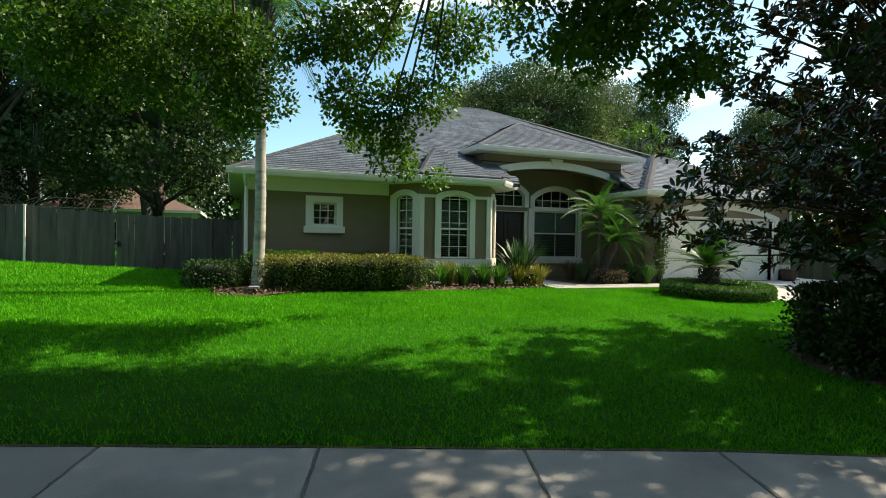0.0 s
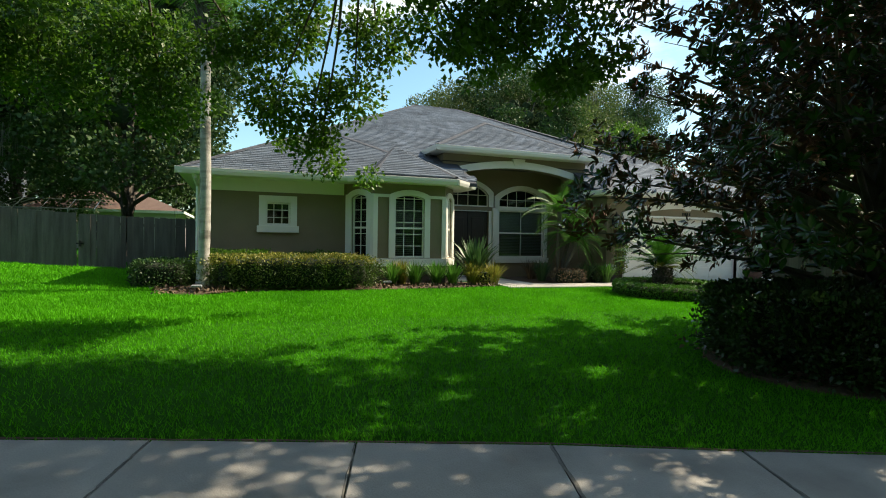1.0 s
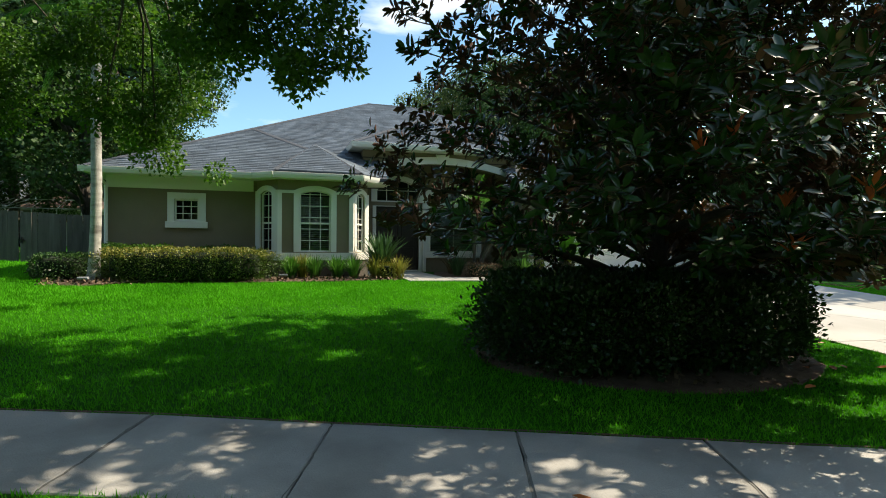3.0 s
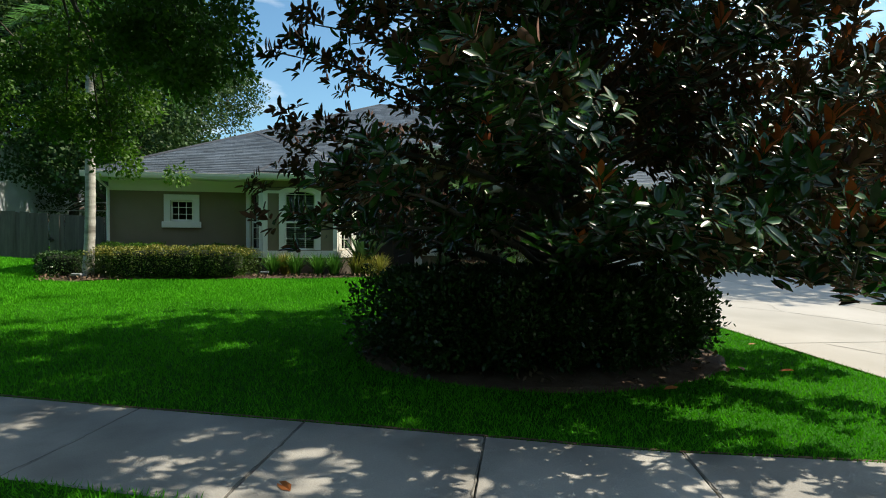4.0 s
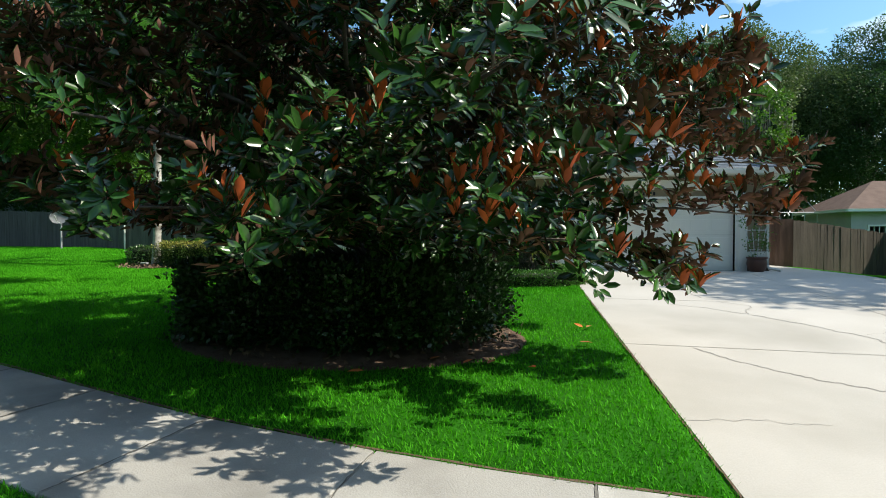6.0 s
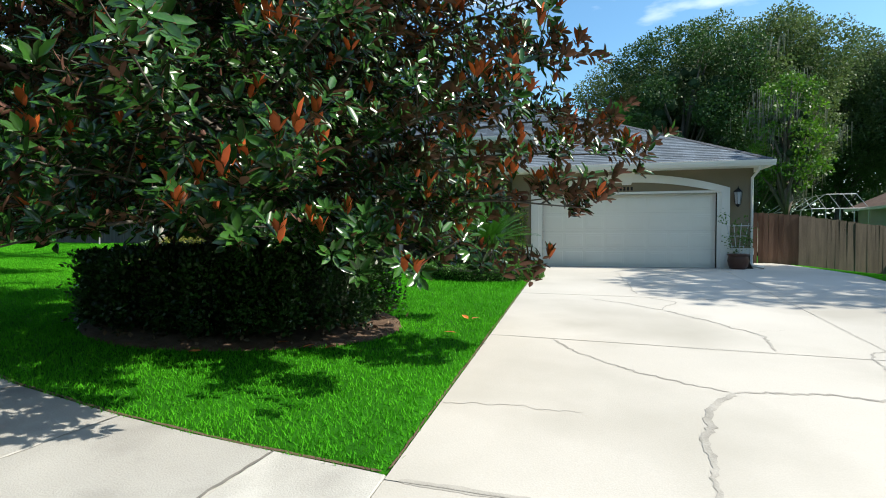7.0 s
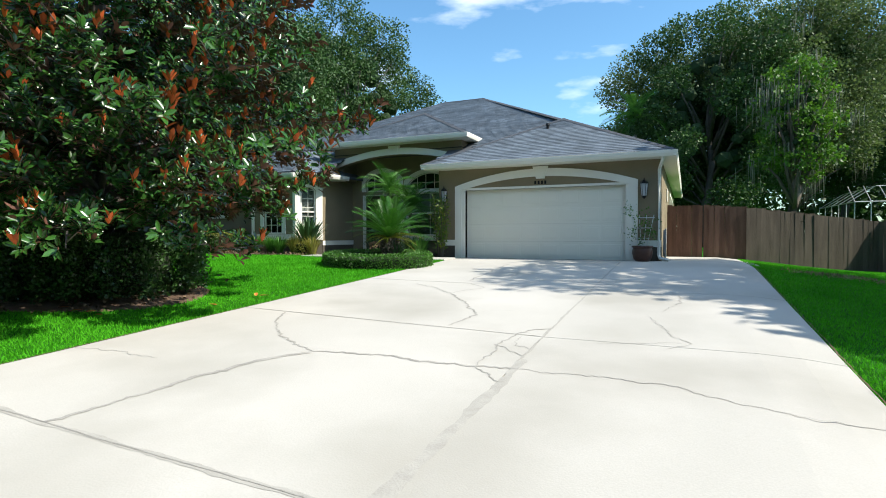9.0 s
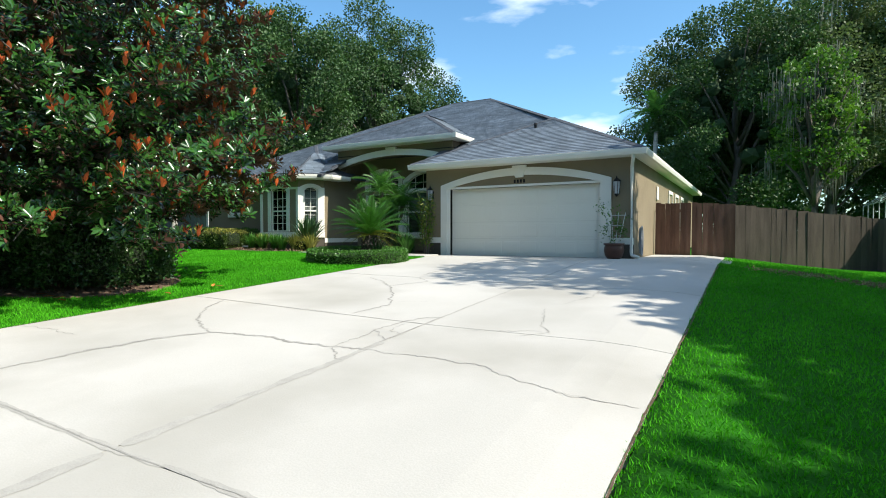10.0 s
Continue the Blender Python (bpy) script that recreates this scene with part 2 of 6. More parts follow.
def plate(bm, outer, holes, m, w0, w1):
    """A flat plate with holes, from depth w0 to w1 along the wall's outward axis."""
    b = bmesh.new()
    es = []
    for loop in [outer, *holes]:
        vs = [b.verts.new((u, v, w0)) for u, v in loop]
        es += [b.edges.new((vs[i], vs[(i + 1) % len(vs)])) for i in range(len(vs))]
    bmesh.ops.triangle_fill(b, edges=es, use_beauty=True, use_dissolve=False)
    ext = bmesh.ops.extrude_face_region(b, geom=list(b.faces))
    bmesh.ops.translate(b, vec=(0, 0, w1 - w0), verts=[g for g in ext["geom"] if isinstance(g, bmesh.types.BMVert)])
    bmesh.ops.recalc_face_normals(b, faces=b.faces)
    bmesh.ops.transform(b, matrix=m, verts=b.verts)
    me = bpy.data.meshes.new("plate")
    b.to_mesh(me)
    b.free()
    bm.from_mesh(me)
    bpy.data.meshes.remove(me)


def rect(u0, u1, v0, v1):
    return [(u0, v0), (u1, v0), (u1, v1), (u0, v1)]


def arch(u0, u1, v0, vs, rise, n=12):
    """An opening with a flat bottom and a segmental head."""
    if rise <= 0:
        return rect(u0, u1, v0, vs)
    h = (u1 - u0) / 2
    r = (h * h + rise * rise) / (2 * rise)
    a = math.asin(min(1.0, h / r))
    c = (u0 + u1) / 2
    top = [(c + r * math.sin(a - 2 * a * i / n), vs + rise - r + r * math.cos(a - 2 * a * i / n)) for i in range(n + 1)]
    return [(u0, v0), (u1, v0)] + top


def tube(bm, pts, radii, sides=8):
    rings = []
    for i, p in enumerate(pts):
        p = Vector(p)
        d = (Vector(pts[min(i + 1, len(pts) - 1)]) - Vector(pts[max(i - 1, 0)])).normalized()
        q = d.to_track_quat("Z", "Y")
        rings.append([bm.verts.new(p + q @ Vector((radii[i] * math.cos(2 * math.pi * k / sides), radii[i] * math.sin(2 * math.pi * k / sides), 0))) for k in range(sides)])
    for r0, r1 in zip(rings, rings[1:]):
        for k in range(sides):
            bm.faces.new((r0[k], r0[(k + 1) % sides], r1[(k + 1) % sides], r1[k]))
    bm.faces.new(rings[0][::-1])
    bm.faces.new(rings[-1])


# ---- ground ----
def gz(x, y):
    x, y = np.asarray(x, dtype=float), np.asarray(y, dtype=float)
    h = np.interp(x, [-8, 0, 12, 20.5, 24, 30], [0.50, 0.36, 0.26, 0.26, -0.12, -0.35])
    b = np.interp(x, [-8, 0, 10, 18, 21, 26], [0.04, 0.042, 0.045, 0.066, 0.066, 0.045])
    z = h + b * (np.maximum(y, -3.2) - 12.5)
    back = h + np.minimum(0.05 * (y - 12.5), 0.35) * np.interp(x, [-6, 0], [1, 0])
    z = np.where(y < 12.5, z, back)
    far = np.interp(np.hypot(x - 10, y - 10), [30, 60], [1, 0])
    return z * far + 0.1 * (1 - far)


def g(x, y):
    return float(gz(x, y))


WALK_IN = [(-40, 12.5), (-12, 7.35), (-6, 5.85), (-1.5, 4.57), (0.6, 3.97), (2.1, 3.51), (3.6, 3.04), (4.9, 2.56), (6.55, 1.99), (7.5, 1.66), (9.1, 1.08), (10.5, 0.75), (11.7, 0.58), (13.2, 0.44), (18.0, 0.40), (21.05, 0.50), (24, 0.85), (30, 2.0), (45, 6.5)]
WALK_W = 1.30
WX, WY = np.array([p[0] for p in WALK_IN]), np.array([p[1] for p in WALK_IN])


def walk_in(x):
    return np.interp(x, WX, WY)


def bumpy(x, y):
    return 0.012 * np.sin(1.7 * x + 0.6 * y) * np.cos(1.3 * y - 0.4 * x)


GX = np.concatenate([np.linspace(-900, -45, 14), np.linspace(-40, 13.0, 100), [13.17, 13.22], np.linspace(13.6, 20.7, 15), [21.03, 21.08], np.linspace(21.5, 55, 60), np.linspace(60, 900, 14)])
GO = np.concatenate([np.linspace(-900, -45, 14), np.linspace(-40, -3.6, 30), [-3.27, -3.23, -2.6, -2.0, -1.37, -1.32, -1.0, -0.5, -0.03, 0.02], np.linspace(0.3, 13.0, 44), np.linspace(13.3, 70, 90), np.linspace(75, 900, 14)])
gx, go = np.meshgrid(GX, GO)
gy = go + walk_in(gx) * np.interp(np.abs(go), [6, 30], [1, 0])
# lawn level; lower under paving, drive and street
paved = ((go < 0.0) & (go > -1.35)) | ((gx > 13.2) & (gx < 21.05) & (gy < 14.0) & (go > -3.25)) | (go < -3.25)
gzz = gz(gx, gy) + np.where(paved, -0.2, bumpy(gx, gy) * (np.abs(go) < 60))
nx = len(GX)
gi = (np.arange(len(GO) - 1)[:, None] * nx + np.arange(nx - 1)[None, :]).ravel()
tagged(raw("ground", np.stack([gx.ravel(), gy.ravel(), gzz.ravel()], 1), np.stack([gi, gi + 1, gi + nx + 1, gi + nx], 1), SOIL), "green lawn ground of thatch and soil", "lawn", kind="structure")


# ---- pavements ----
def slab(name, parent, poly, material, thick=0.14, lift=0.012):
    """One concrete slab with an eased edge, following the ground."""
    c = Vector((sum(p[0] for p in poly) / len(poly), sum(p[1] for p in poly) / len(poly), 0))
    bm = bmesh.new()
    rings = []
    for inset, dz in ((0.0, lift - thick), (0.0, lift - 0.012), (0.012, lift)):
        ring = []
        for x, y in poly:
            d = Vector((c.x - x, c.y - y, 0)).normalized() * inset
            ring.append(bm.verts.new((x + d.x, y + d.y, g(x, y) + dz)))
        rings.append(ring)
    for a, b in zip(rings, rings[1:]):
        for i in range(len(poly)):
            bm.faces.new((a[i], a[(i + 1) % len(poly)], b[(i + 1) % len(poly)], b[i]))
    bm.faces.new(rings[-1])
    return part(name, bm, material, parent)


def walk_frame(s):
    """Place and outward direction along the sidewalk's inner edge at length s from x = -40."""
    seg = np.hypot(np.diff(WX), np.diff(WY))
    cum = np.concatenate([[0], np.cumsum(seg)])
    x, y = np.interp(s, cum, WX), np.interp(s, cum, WY)
    x2, y2 = np.interp(s + 0.6, cum, WX), np.interp(s + 0.6, cum, WY)
    x1, y1 = np.interp(s - 0.6, cum, WX), np.interp(s - 0.6, cum, WY)
    d = Vector((x2 - x1, y2 - y1, 0)).normalized()
    return Vector((x, y, 0)), Vector((d.y, -d.x, 0)), cum


sidewalk = thing("sidewalk", (3, 3, g(3, 3)), "grey concrete sidewalk slabs with dark joints", "sidewalk", kind="structure")
_, _, cum = walk_frame(0)
S0 = float(np.interp(0.6, WX, cum))
for k in range(-12, 26):
    s0, s1 = S0 + 1.53 * k + 0.006, S0 + 1.53 * (k + 1) - 0.006
    (a, na, _), (b, nb, _) = walk_frame(s0), walk_frame(s1)
    mid = (walk_frame((s0 + s1) / 2)[0], walk_frame((s0 + s1) / 2)[1])
    poly = [a, a + na * WALK_W, mid[0] + mid[1] * WALK_W, b + nb * WALK_W, b, mid[0]]
    if s0 > float(np.interp(13.1, WX, cum)) and s1 < float(np.interp(21.1, WX, cum)):
        continue
    poly = [Vector((min(p.x, 13.19) if a.x < 13.2 else max(p.x, 21.06), p.y, 0)) for p in poly]
    slab("slab", sidewalk, [(p.x, p.y) for p in poly], WALKC)

driveway = thing("driveway", (17, 7, g(17, 7)), "pale concrete driveway with cracks and stained joints", "driveway", kind="structure")
JX, JY = [13.2, 18.0, 21.05], [0.36, 4.38, 8.05, 13.62]


def drive_grid(name, x0, x1, y0, y1, material):
    """A drive slab as a fine sheet with closed edges."""
    e = 0.006
    xs, ys = np.linspace(x0 + e, x1 - e, 9), np.linspace(y0 + e, y1 - e, 9)
    bm = bmesh.new()
    top = [[bm.verts.new((x, y, g(x, y) + 0.016)) for x in xs] for y in ys]
    for j in range(8):
        for i in range(8):
            bm.faces.new((top[j][i], top[j][i + 1], top[j + 1][i + 1], top[j + 1][i]))
    rim = top[0] + [r[-1] for r in top[1:]] + top[-1][-2::-1] + [r[0] for r in top[-2:0:-1]]
    low = [bm.verts.new(v.co - Vector((0, 0, 0.13))) for v in rim]
    for i in range(len(rim)):
        bm.faces.new((rim[i], low[i], low[(i + 1) % len(rim)], rim[(i + 1) % len(rim)]))
    return part(name, bm, material, driveway)


for i in range(2):
    for j in range(3):
        drive_grid("slab", JX[i], JX[i + 1], JY[j], JY[j + 1], CONCRETE)
drive_grid("slab", 18.97, 21.3, 13.62, 17.1, CONCRETE)
for i in range(2):
    drive_grid("slab", JX[i], JX[i + 1], -1.12, 0.36, CONCRETE)
    drive_grid("apron", JX[i] - 0.4 * (i == 0), JX[i + 1] + 0.4 * (i == 1), -3.4, -1.12, CONCRETE)


def ribbon(name, pts, w, material, parent, dz=0.020, jag=0.02, sub=0.05):
    """A thin wandering strip on the paving."""
    rnd = random.Random(len(pts) * 7 + int(pts[0][0] * 100))
    line = []
    for (xa, ya), (xb, yb) in zip(pts, pts[1:]):
        n = max(1, int(math.hypot(xb - xa, yb - ya) / sub))
        line += [(xa + (xb - xa) * i / n, ya + (yb - ya) * i / n) for i in range(n)]
    line.append(pts[-1])
    v, f = [], []
    wander, swell = 0.0, 0.0
    for i, (x, y) in enumerate(line):
        a, b = line[max(i - 1, 0)], line[min(i + 1, len(line) - 1)]
        d = Vector((b[0] - a[0], b[1] - a[1])).normalized()
        wander = 0.9 * wander + rnd.uniform(-jag, jag) * 0.6
        o = wander + rnd.uniform(-jag, jag) * 0.3
        swell = 0.88 * swell + rnd.uniform(-0.16, 0.16)
        ww = w * max(0.35, 0.9 + swell) * (0.4 if i in (0, len(line) - 1) else 1)
        for s in (-1, 1):
            px, py = x - d.y * (o + s * ww / 2), y + d.x * (o + s * ww / 2)
            v.append((px, py, g(px, py) + dz))
        if i:
            f.append((2 * i - 2, 2 * i - 1, 2 * i + 1, 2 * i))
    return raw(name, v, f, material, parent)


rx, ro = np.meshgrid(np.linspace(-60, 70, 131), np.linspace(-11, -3.3, 9))
ry = ro + walk_in(rx)
ri = (np.arange(8)[:, None] * 131 + np.arange(130)[None, :]).ravel()
tagged(raw("road", np.stack([rx.ravel(), ry.ravel(), (gz(rx, ry) - 0.10).ravel()], 1), np.stack([ri, ri + 1, ri + 132, ri + 131], 1), ASPHALT), "dark grey asphalt street", "road", kind="structure")


def kerb(x0, x1):
    """A low concrete kerb between the verge and the street."""
    xs = np.linspace(x0, x1, int((x1 - x0) / 0.5) + 2)
    prof = [(-3.44, -0.2), (-3.42, -0.03), (-3.39, 0.0), (-3.24, 0.004), (-3.22, -0.2)]
    v = np.array([(x, walk_in(x) + o, gz(x, walk_in(x) + o) + dz) for x in xs for o, dz in prof])
    f = [(5 * i + k, 5 * i + 5 + k, 5 * i + 6 + k, 5 * i + 1 + k) for i in range(len(xs) - 1) for k in range(4)]
    tagged(raw("kerb", v, f, CONCRETE), "low pale concrete kerb along the verge", "kerb", kind="structure")


kerb(-60, 12.7)
kerb(21.5, 70)


# ---- the house ----
HB = Vector((9.6, 14.2, 0.26))
house = thing("house", HB, "single-storey brown stucco house with white trim and grey hip roof", "house")
EAVE = 3.22
FZ = 0.24


def roof_piece(eaves, base):
    """eaves: list of (x, y, nx, ny, slope): inward normals. Returns the planes as z = c + ax x + ay y."""
    return [(base - s * (x * nx + y * ny), s * nx, s * ny) for x, y, nx, ny, s in eaves]


PIECES = {
    "main": (roof_piece([(0, 13.63, 0, 1, 0.5), (-0.07, 0, 1, 0, 0.5), (19.29, 0, -1, 0, 0.5), (0, 31.0, 0, -1, 0.5)], EAVE), [(-0.07, 13.63), (19.29, 13.63), (19.29, 31.0), (-0.07, 31.0)]),
    "garage": (roof_piece([(0, 13.2, 0, 1, 0.5), (11.95, 0, 1, 0, 0.5), (19.294, 0, -1, 0, 0.5)], EAVE + 0.004), [(11.95, 13.2), (19.29, 13.2), (19.29, 20.4), (11.95, 20.4)]),
    "entry": (roof_piece([(0, 14.68, 0, 1, 0.5), (6.85, 0, 1, 0, 0.5), (12.84, 0, -1, 0, 0.5)], 4.45), [(6.85, 14.68), (12.84, 14.68), (12.84, 19.6), (6.85, 19.6)]),
    "bay": (roof_piece([(0, 13.1, 0, 1, 0.5), (6.85, 13.1, -0.71, 0.70, 0.47), (7.75, 0, -1, 0, 0.56)], 3.27), [(3.9, 13.63), (4.5, 13.1), (6.85, 13.1), (7.75, 14.02), (7.75, 16.6), (3.9, 16.6)]),
}


# steep left cheek of the bay roof, along its valley
PIECES["bay"][0].append((3.27 - 1.965 * 4.5 + 0.575 * 13.1, 1.965, -0.575))


def zmin(piece, x, y):
    return min(c + ax * x + ay * y for c, ax, ay in PIECES[piece][0])


def inside(poly, x, y):
    return all((poly[(i + 1) % len(poly)][0] - poly[i][0]) * (y - poly[i][1]) - (poly[(i + 1) % len(poly)][1] - poly[i][1]) * (x - poly[i][0]) >= -1e-6 for i in range(len(poly)))


def clip(poly, fn):
    """The part of a convex polygon where fn >= 0."""
    out = []
    for i in range(len(poly)):
        p, q = poly[i], poly[(i + 1) % len(poly)]
        a, b = fn(*p), fn(*q)
        if a >= 0:
            out.append(p)
        if a * b < 0:
            t = a / (a - b)
            out.append((p[0] + (q[0] - p[0]) * t, p[1] + (q[1] - p[1]) * t))
    return out


def entry_gap(key, x, y):
    return key == "main" and 7.72 < x < 12.0 and y < 15.95


TAB = bpy.data.meshes.new("shingle")
TAB.from_pydata([(0.004, 0, 0.008), (0.996, 0, 0.008), (0.996, 1.05, -0.004), (0.004, 1.05, -0.004), (0.004, 0, -0.02), (0.996, 0, -0.02)], [], [(0, 1, 2, 3), (4, 5, 1, 0), (4, 0, 3), (5, 2, 1)])
TAB.materials.append(SHINGLE_P)
NEAR_TABS = 0
for key, (planes, foot) in PIECES.items():
    for k, (c, ax, ay) in enumerate(planes):
        poly = foot
        for k2, (c2, ax2, ay2) in enumerate(planes):
            if k2 != k:
                poly = clip(poly, lambda x, y: (c2 - c) + (ax2 - ax) * x + (ay2 - ay) * y)
        if math.hypot(ax, ay) > 1.2:
            poly = clip(poly, lambda x, y: c + ax * x + ay * y - 3.19)
        if len(poly) < 3:
            continue
        bm = bmesh.new()
        polys = [poly]
        if key == "main" and k == 0:
            polys = [clip(poly, lambda x, y: 7.7 - x), clip(poly, lambda x, y: x - 12.0), clip(clip(clip(poly, lambda x, y: x - 7.7), lambda x, y: 12.0 - x), lambda x, y: y - 15.95)]
        for pol in polys:
            top = [bm.verts.new((x, y, c + ax * x + ay * y - 0.02)) for x, y in pol]
            low = [bm.verts.new(v.co - Vector((0, 0, 0.10))) for v in top]
            bm.faces.new(top)
            bm.faces.new(low[::-1])
            for i in range(len(top)):
                bm.faces.new((top[i], low[i], low[(i + 1) % len(top)], top[(i + 1) % len(top)]))
        slope = part("roof", bm, RIDGE, house, "grey asphalt shingle roof slope")
        if (key == "main" and k == 3) or math.hypot(ax, ay) > 1.2:
            continue
        up = Vector((ax, ay, 0)).normalized()
        along = Vector((up.y, -up.x, 0))
        sl = math.hypot(ax, ay)
        cs = 1 / math.hypot(1, sl)
        up3 = Vector((up.x, up.y, sl)).normalized()
        nrm = along.cross(up3)
        pu = [Vector((x, y, 0)).dot(up) for x, y in poly]
        pa = [Vector((x, y, 0)).dot(along) for x, y in poly]
        row_h, tab_w = 0.15 * cs, 0.34
        rnd = random.Random(5 + k)
        V = []
        for r in range(int((max(pu) - min(pu)) / row_h) + 1):
            u0 = min(pu) + r * row_h
            um = min(u0 + row_h * 0.75, max(pu) - 0.001)
            cross = [pa[i - 1] + (pa[i] - pa[i - 1]) * (um - pu[i - 1]) / (pu[i] - pu[i - 1]) for i in range(len(poly)) if (pu[i] - um) * (pu[i - 1] - um) < 0]
            if len(cross) < 2:
                continue
            lo, hi = min(cross), max(cross)
            a = lo - tab_w * ((r % 2) * 0.5 + rnd.random() * 0.3)
            while a < hi - 0.03:
                full = tab_w * rnd.uniform(0.55, 1.4)
                end = min(a + full, hi)
                a = max(a, lo)
                w = end - a
                if w < 0.03:
                    a = max(end, a + 0.01)
                    continue
                m = up * (u0 + row_h * 0.5) + along * (a + w / 2)
                z = c + ax * m.x + ay * m.y
                if inside(poly, m.x, m.y) and not entry_gap(key, m.x, m.y) and not any(o != key and inside(PIECES[o][1], m.x, m.y) and zmin(o, m.x, m.y) > z + 0.02 for o in PIECES):
                    q = up * u0 + along * a
                    q.z = c + ax * q.x + ay * q.y
                    lift = rnd.uniform(0.004, 0.010)
                    if key == "garage" and k == 0 and r < 20 and NEAR_TABS < 300:
                        NEAR_TABS += 1
                        ob = new("shingle", TAB)
                        ob.parent = slope
                        e = along * w
                        f = up3 * 0.15
                        ob.matrix_local = Matrix.Translation(-HB) @ Matrix(((e.x, f.x, nrm.x, q.x), (e.y, f.y, nrm.y, q.y), (e.z, f.z, nrm.z, q.z), (0, 0, 0, 1)))
                    else:
                        for da, du, dn in ((0.004, 0, lift), (w - 0.004, 0, lift), (w - 0.004, 0.158, -0.004), (0.004, 0.158, -0.004), (0.004, 0, -0.02), (w - 0.004, 0, -0.02)):
                            V.append(q + along * da + up3 * du + nrm * dn)
                a += w
        n = len(V) // 6
        idx = np.arange(n)[:, None] * 6
        F = np.concatenate([idx + [0, 1, 2, 3], idx + [4, 5, 1, 0]])
        tagged(raw("shingles", [tuple(v) for v in V], F, SHINGLE, slope), kind="stuff")


def gutter(name, pts, z, parent):
    """An eave gutter with a lip, along pts (outer edge)."""
    bm = bmesh.new()
    prof = [(0.0, -0.02), (0.0, -0.13), (0.02, -0.15), (0.09, -0.15), (0.12, -0.07), (0.125, 0.0), (0.11, 0.005), (0.105, -0.05), (0.02, -0.06)]
    for (xa, ya), (xb, yb) in zip(pts, pts[1:]):
        u = Vector((xb - xa, yb - ya, 0)).normalized()
        n = Vector((u.y, -u.x, 0))
        ra = [bm.verts.new(Vector((xa, ya, z + v)) + n * (w - 0.06) - u * 0.05) for w, v in prof]
        rb = [bm.verts.new(Vector((xb, yb, z + v)) + n * (w - 0.06) + u * 0.05) for w, v in prof]
        for i in range(len(prof)):
            bm.faces.new((ra[i], rb[i], rb[(i + 1) % len(prof)], ra[(i + 1) % len(prof)]))
        bm.faces.new(ra)
        bm.faces.new(rb[::-1])
    return part(name, bm, WHITE, parent, "white aluminium gutter")


def cap(pa, pb):
    """A row of folded cap shingles along a hip or ridge."""
    bm = bmesh.new()
    pa, pb = Vector(pa), Vector(pb)
    d = (pb - pa)
    n = max(1, int(d.length / 0.3))
    side = Vector((d.y, -d.x, 0)).normalized()
    for i in range(n):
        a, b = pa + d * (i / n), pa + d * ((i + 1.12) / n)
        vs = [bm.verts.new(p + side * s * 0.12 + Vector((0, 0, 0.022 + lift - abs(s) * 0.05))) for p, lift in ((a, 0.008), (b, 0.0)) for s in (-1, 0, 1)]
        bm.faces.new((vs[0], vs[1], vs[4], vs[3]))
        bm.faces.new((vs[1], vs[2], vs[5], vs[4]))
    return part("ridge_cap", bm, RIDGE, house)


RZ = EAVE + 0.5 * 8.64
for pa, pb in (((-0.07, 13.63, EAVE), (8.58, 22.3, RZ)), ((8.58, 22.3, RZ), (10.64, 22.3, RZ)), ((3.82, 17.52, EAVE + 1.945), (6.25, 15.09, EAVE + 0.73)),
               ((19.29, 13.2, EAVE), (15.62, 16.87, EAVE + 1.835)), ((15.62, 17.1, EAVE + 1.84), (10.64, 22.3, RZ)), ((11.95, 13.2, EAVE), (15.62, 16.87, EAVE + 1.835)),
               ((6.85, 14.68, 4.45), (9.845, 17.675, 5.95)), ((12.84, 14.68, 4.45), (9.845, 17.675, 5.95)), ((9.845, 17.675, 5.95), (9.845, 19.1, 5.95)),
               ((19.29, 31.0, EAVE), (10.64, 22.3, RZ)),
               ((4.5, 13.1, 3.27), (5.74, 15.38, 4.36)), ((6.85, 13.1, 3.27), (5.76, 15.4, 4.36))):
    cap(pa, pb)
gutter("gutter", [(-0.12, 13.63), (3.95, 13.63), (4.48, 13.1), (6.87, 13.1), (7.8, 14.05), (7.8, 15.1)], EAVE - 0.01, house)
gutter("gutter", [(11.95, 15.0), (11.95, 13.2), (19.29, 13.2), (19.29, 31.0)], EAVE - 0.01, house)
gutter("gutter", [(6.85, 16.1), (6.85, 14.68), (12.84, 14.68), (12.84, 16.1)], 4.44, house)
gutter("gutter", [(-0.07, 31.0), (-0.07, 13.63)], EAVE - 0.01, house)


def soffit(poly, z, label="white boarded soffit", material=None):
    bm = bmesh.new()
    plate(bm, poly, [], Matrix(((1, 0, 0, 0), (0, 1, 0, 0), (0, 0, 1, z), (0, 0, 0, 1))), 0, 0.03)
    part("soffit", bm, material or SOFFIT, house, label)


soffit([(-0.05, 13.65), (4.0, 13.65), (4.5, 13.14), (6.84, 13.14), (7.74, 14.06), (7.74, 15.1), (7.0, 15.1), (7.0, 14.4), (0.4, 14.4), (0.4, 30.5), (-0.05, 30.5)], EAVE - 0.17)
soffit([(11.98, 13.22), (19.27, 13.22), (19.27, 30.5), (18.8, 30.5), (18.8, 13.75), (12.4, 13.75), (12.4, 16.3), (11.98, 16.3)], EAVE - 0.17)
soffit([(6.88, 14.7), (12.81, 14.7), (12.81, 16.2), (12.3, 16.2), (12.3, 15.3), (7.4, 15.3), (7.4, 16.2), (6.88, 16.2)], 4.45 - 0.17)


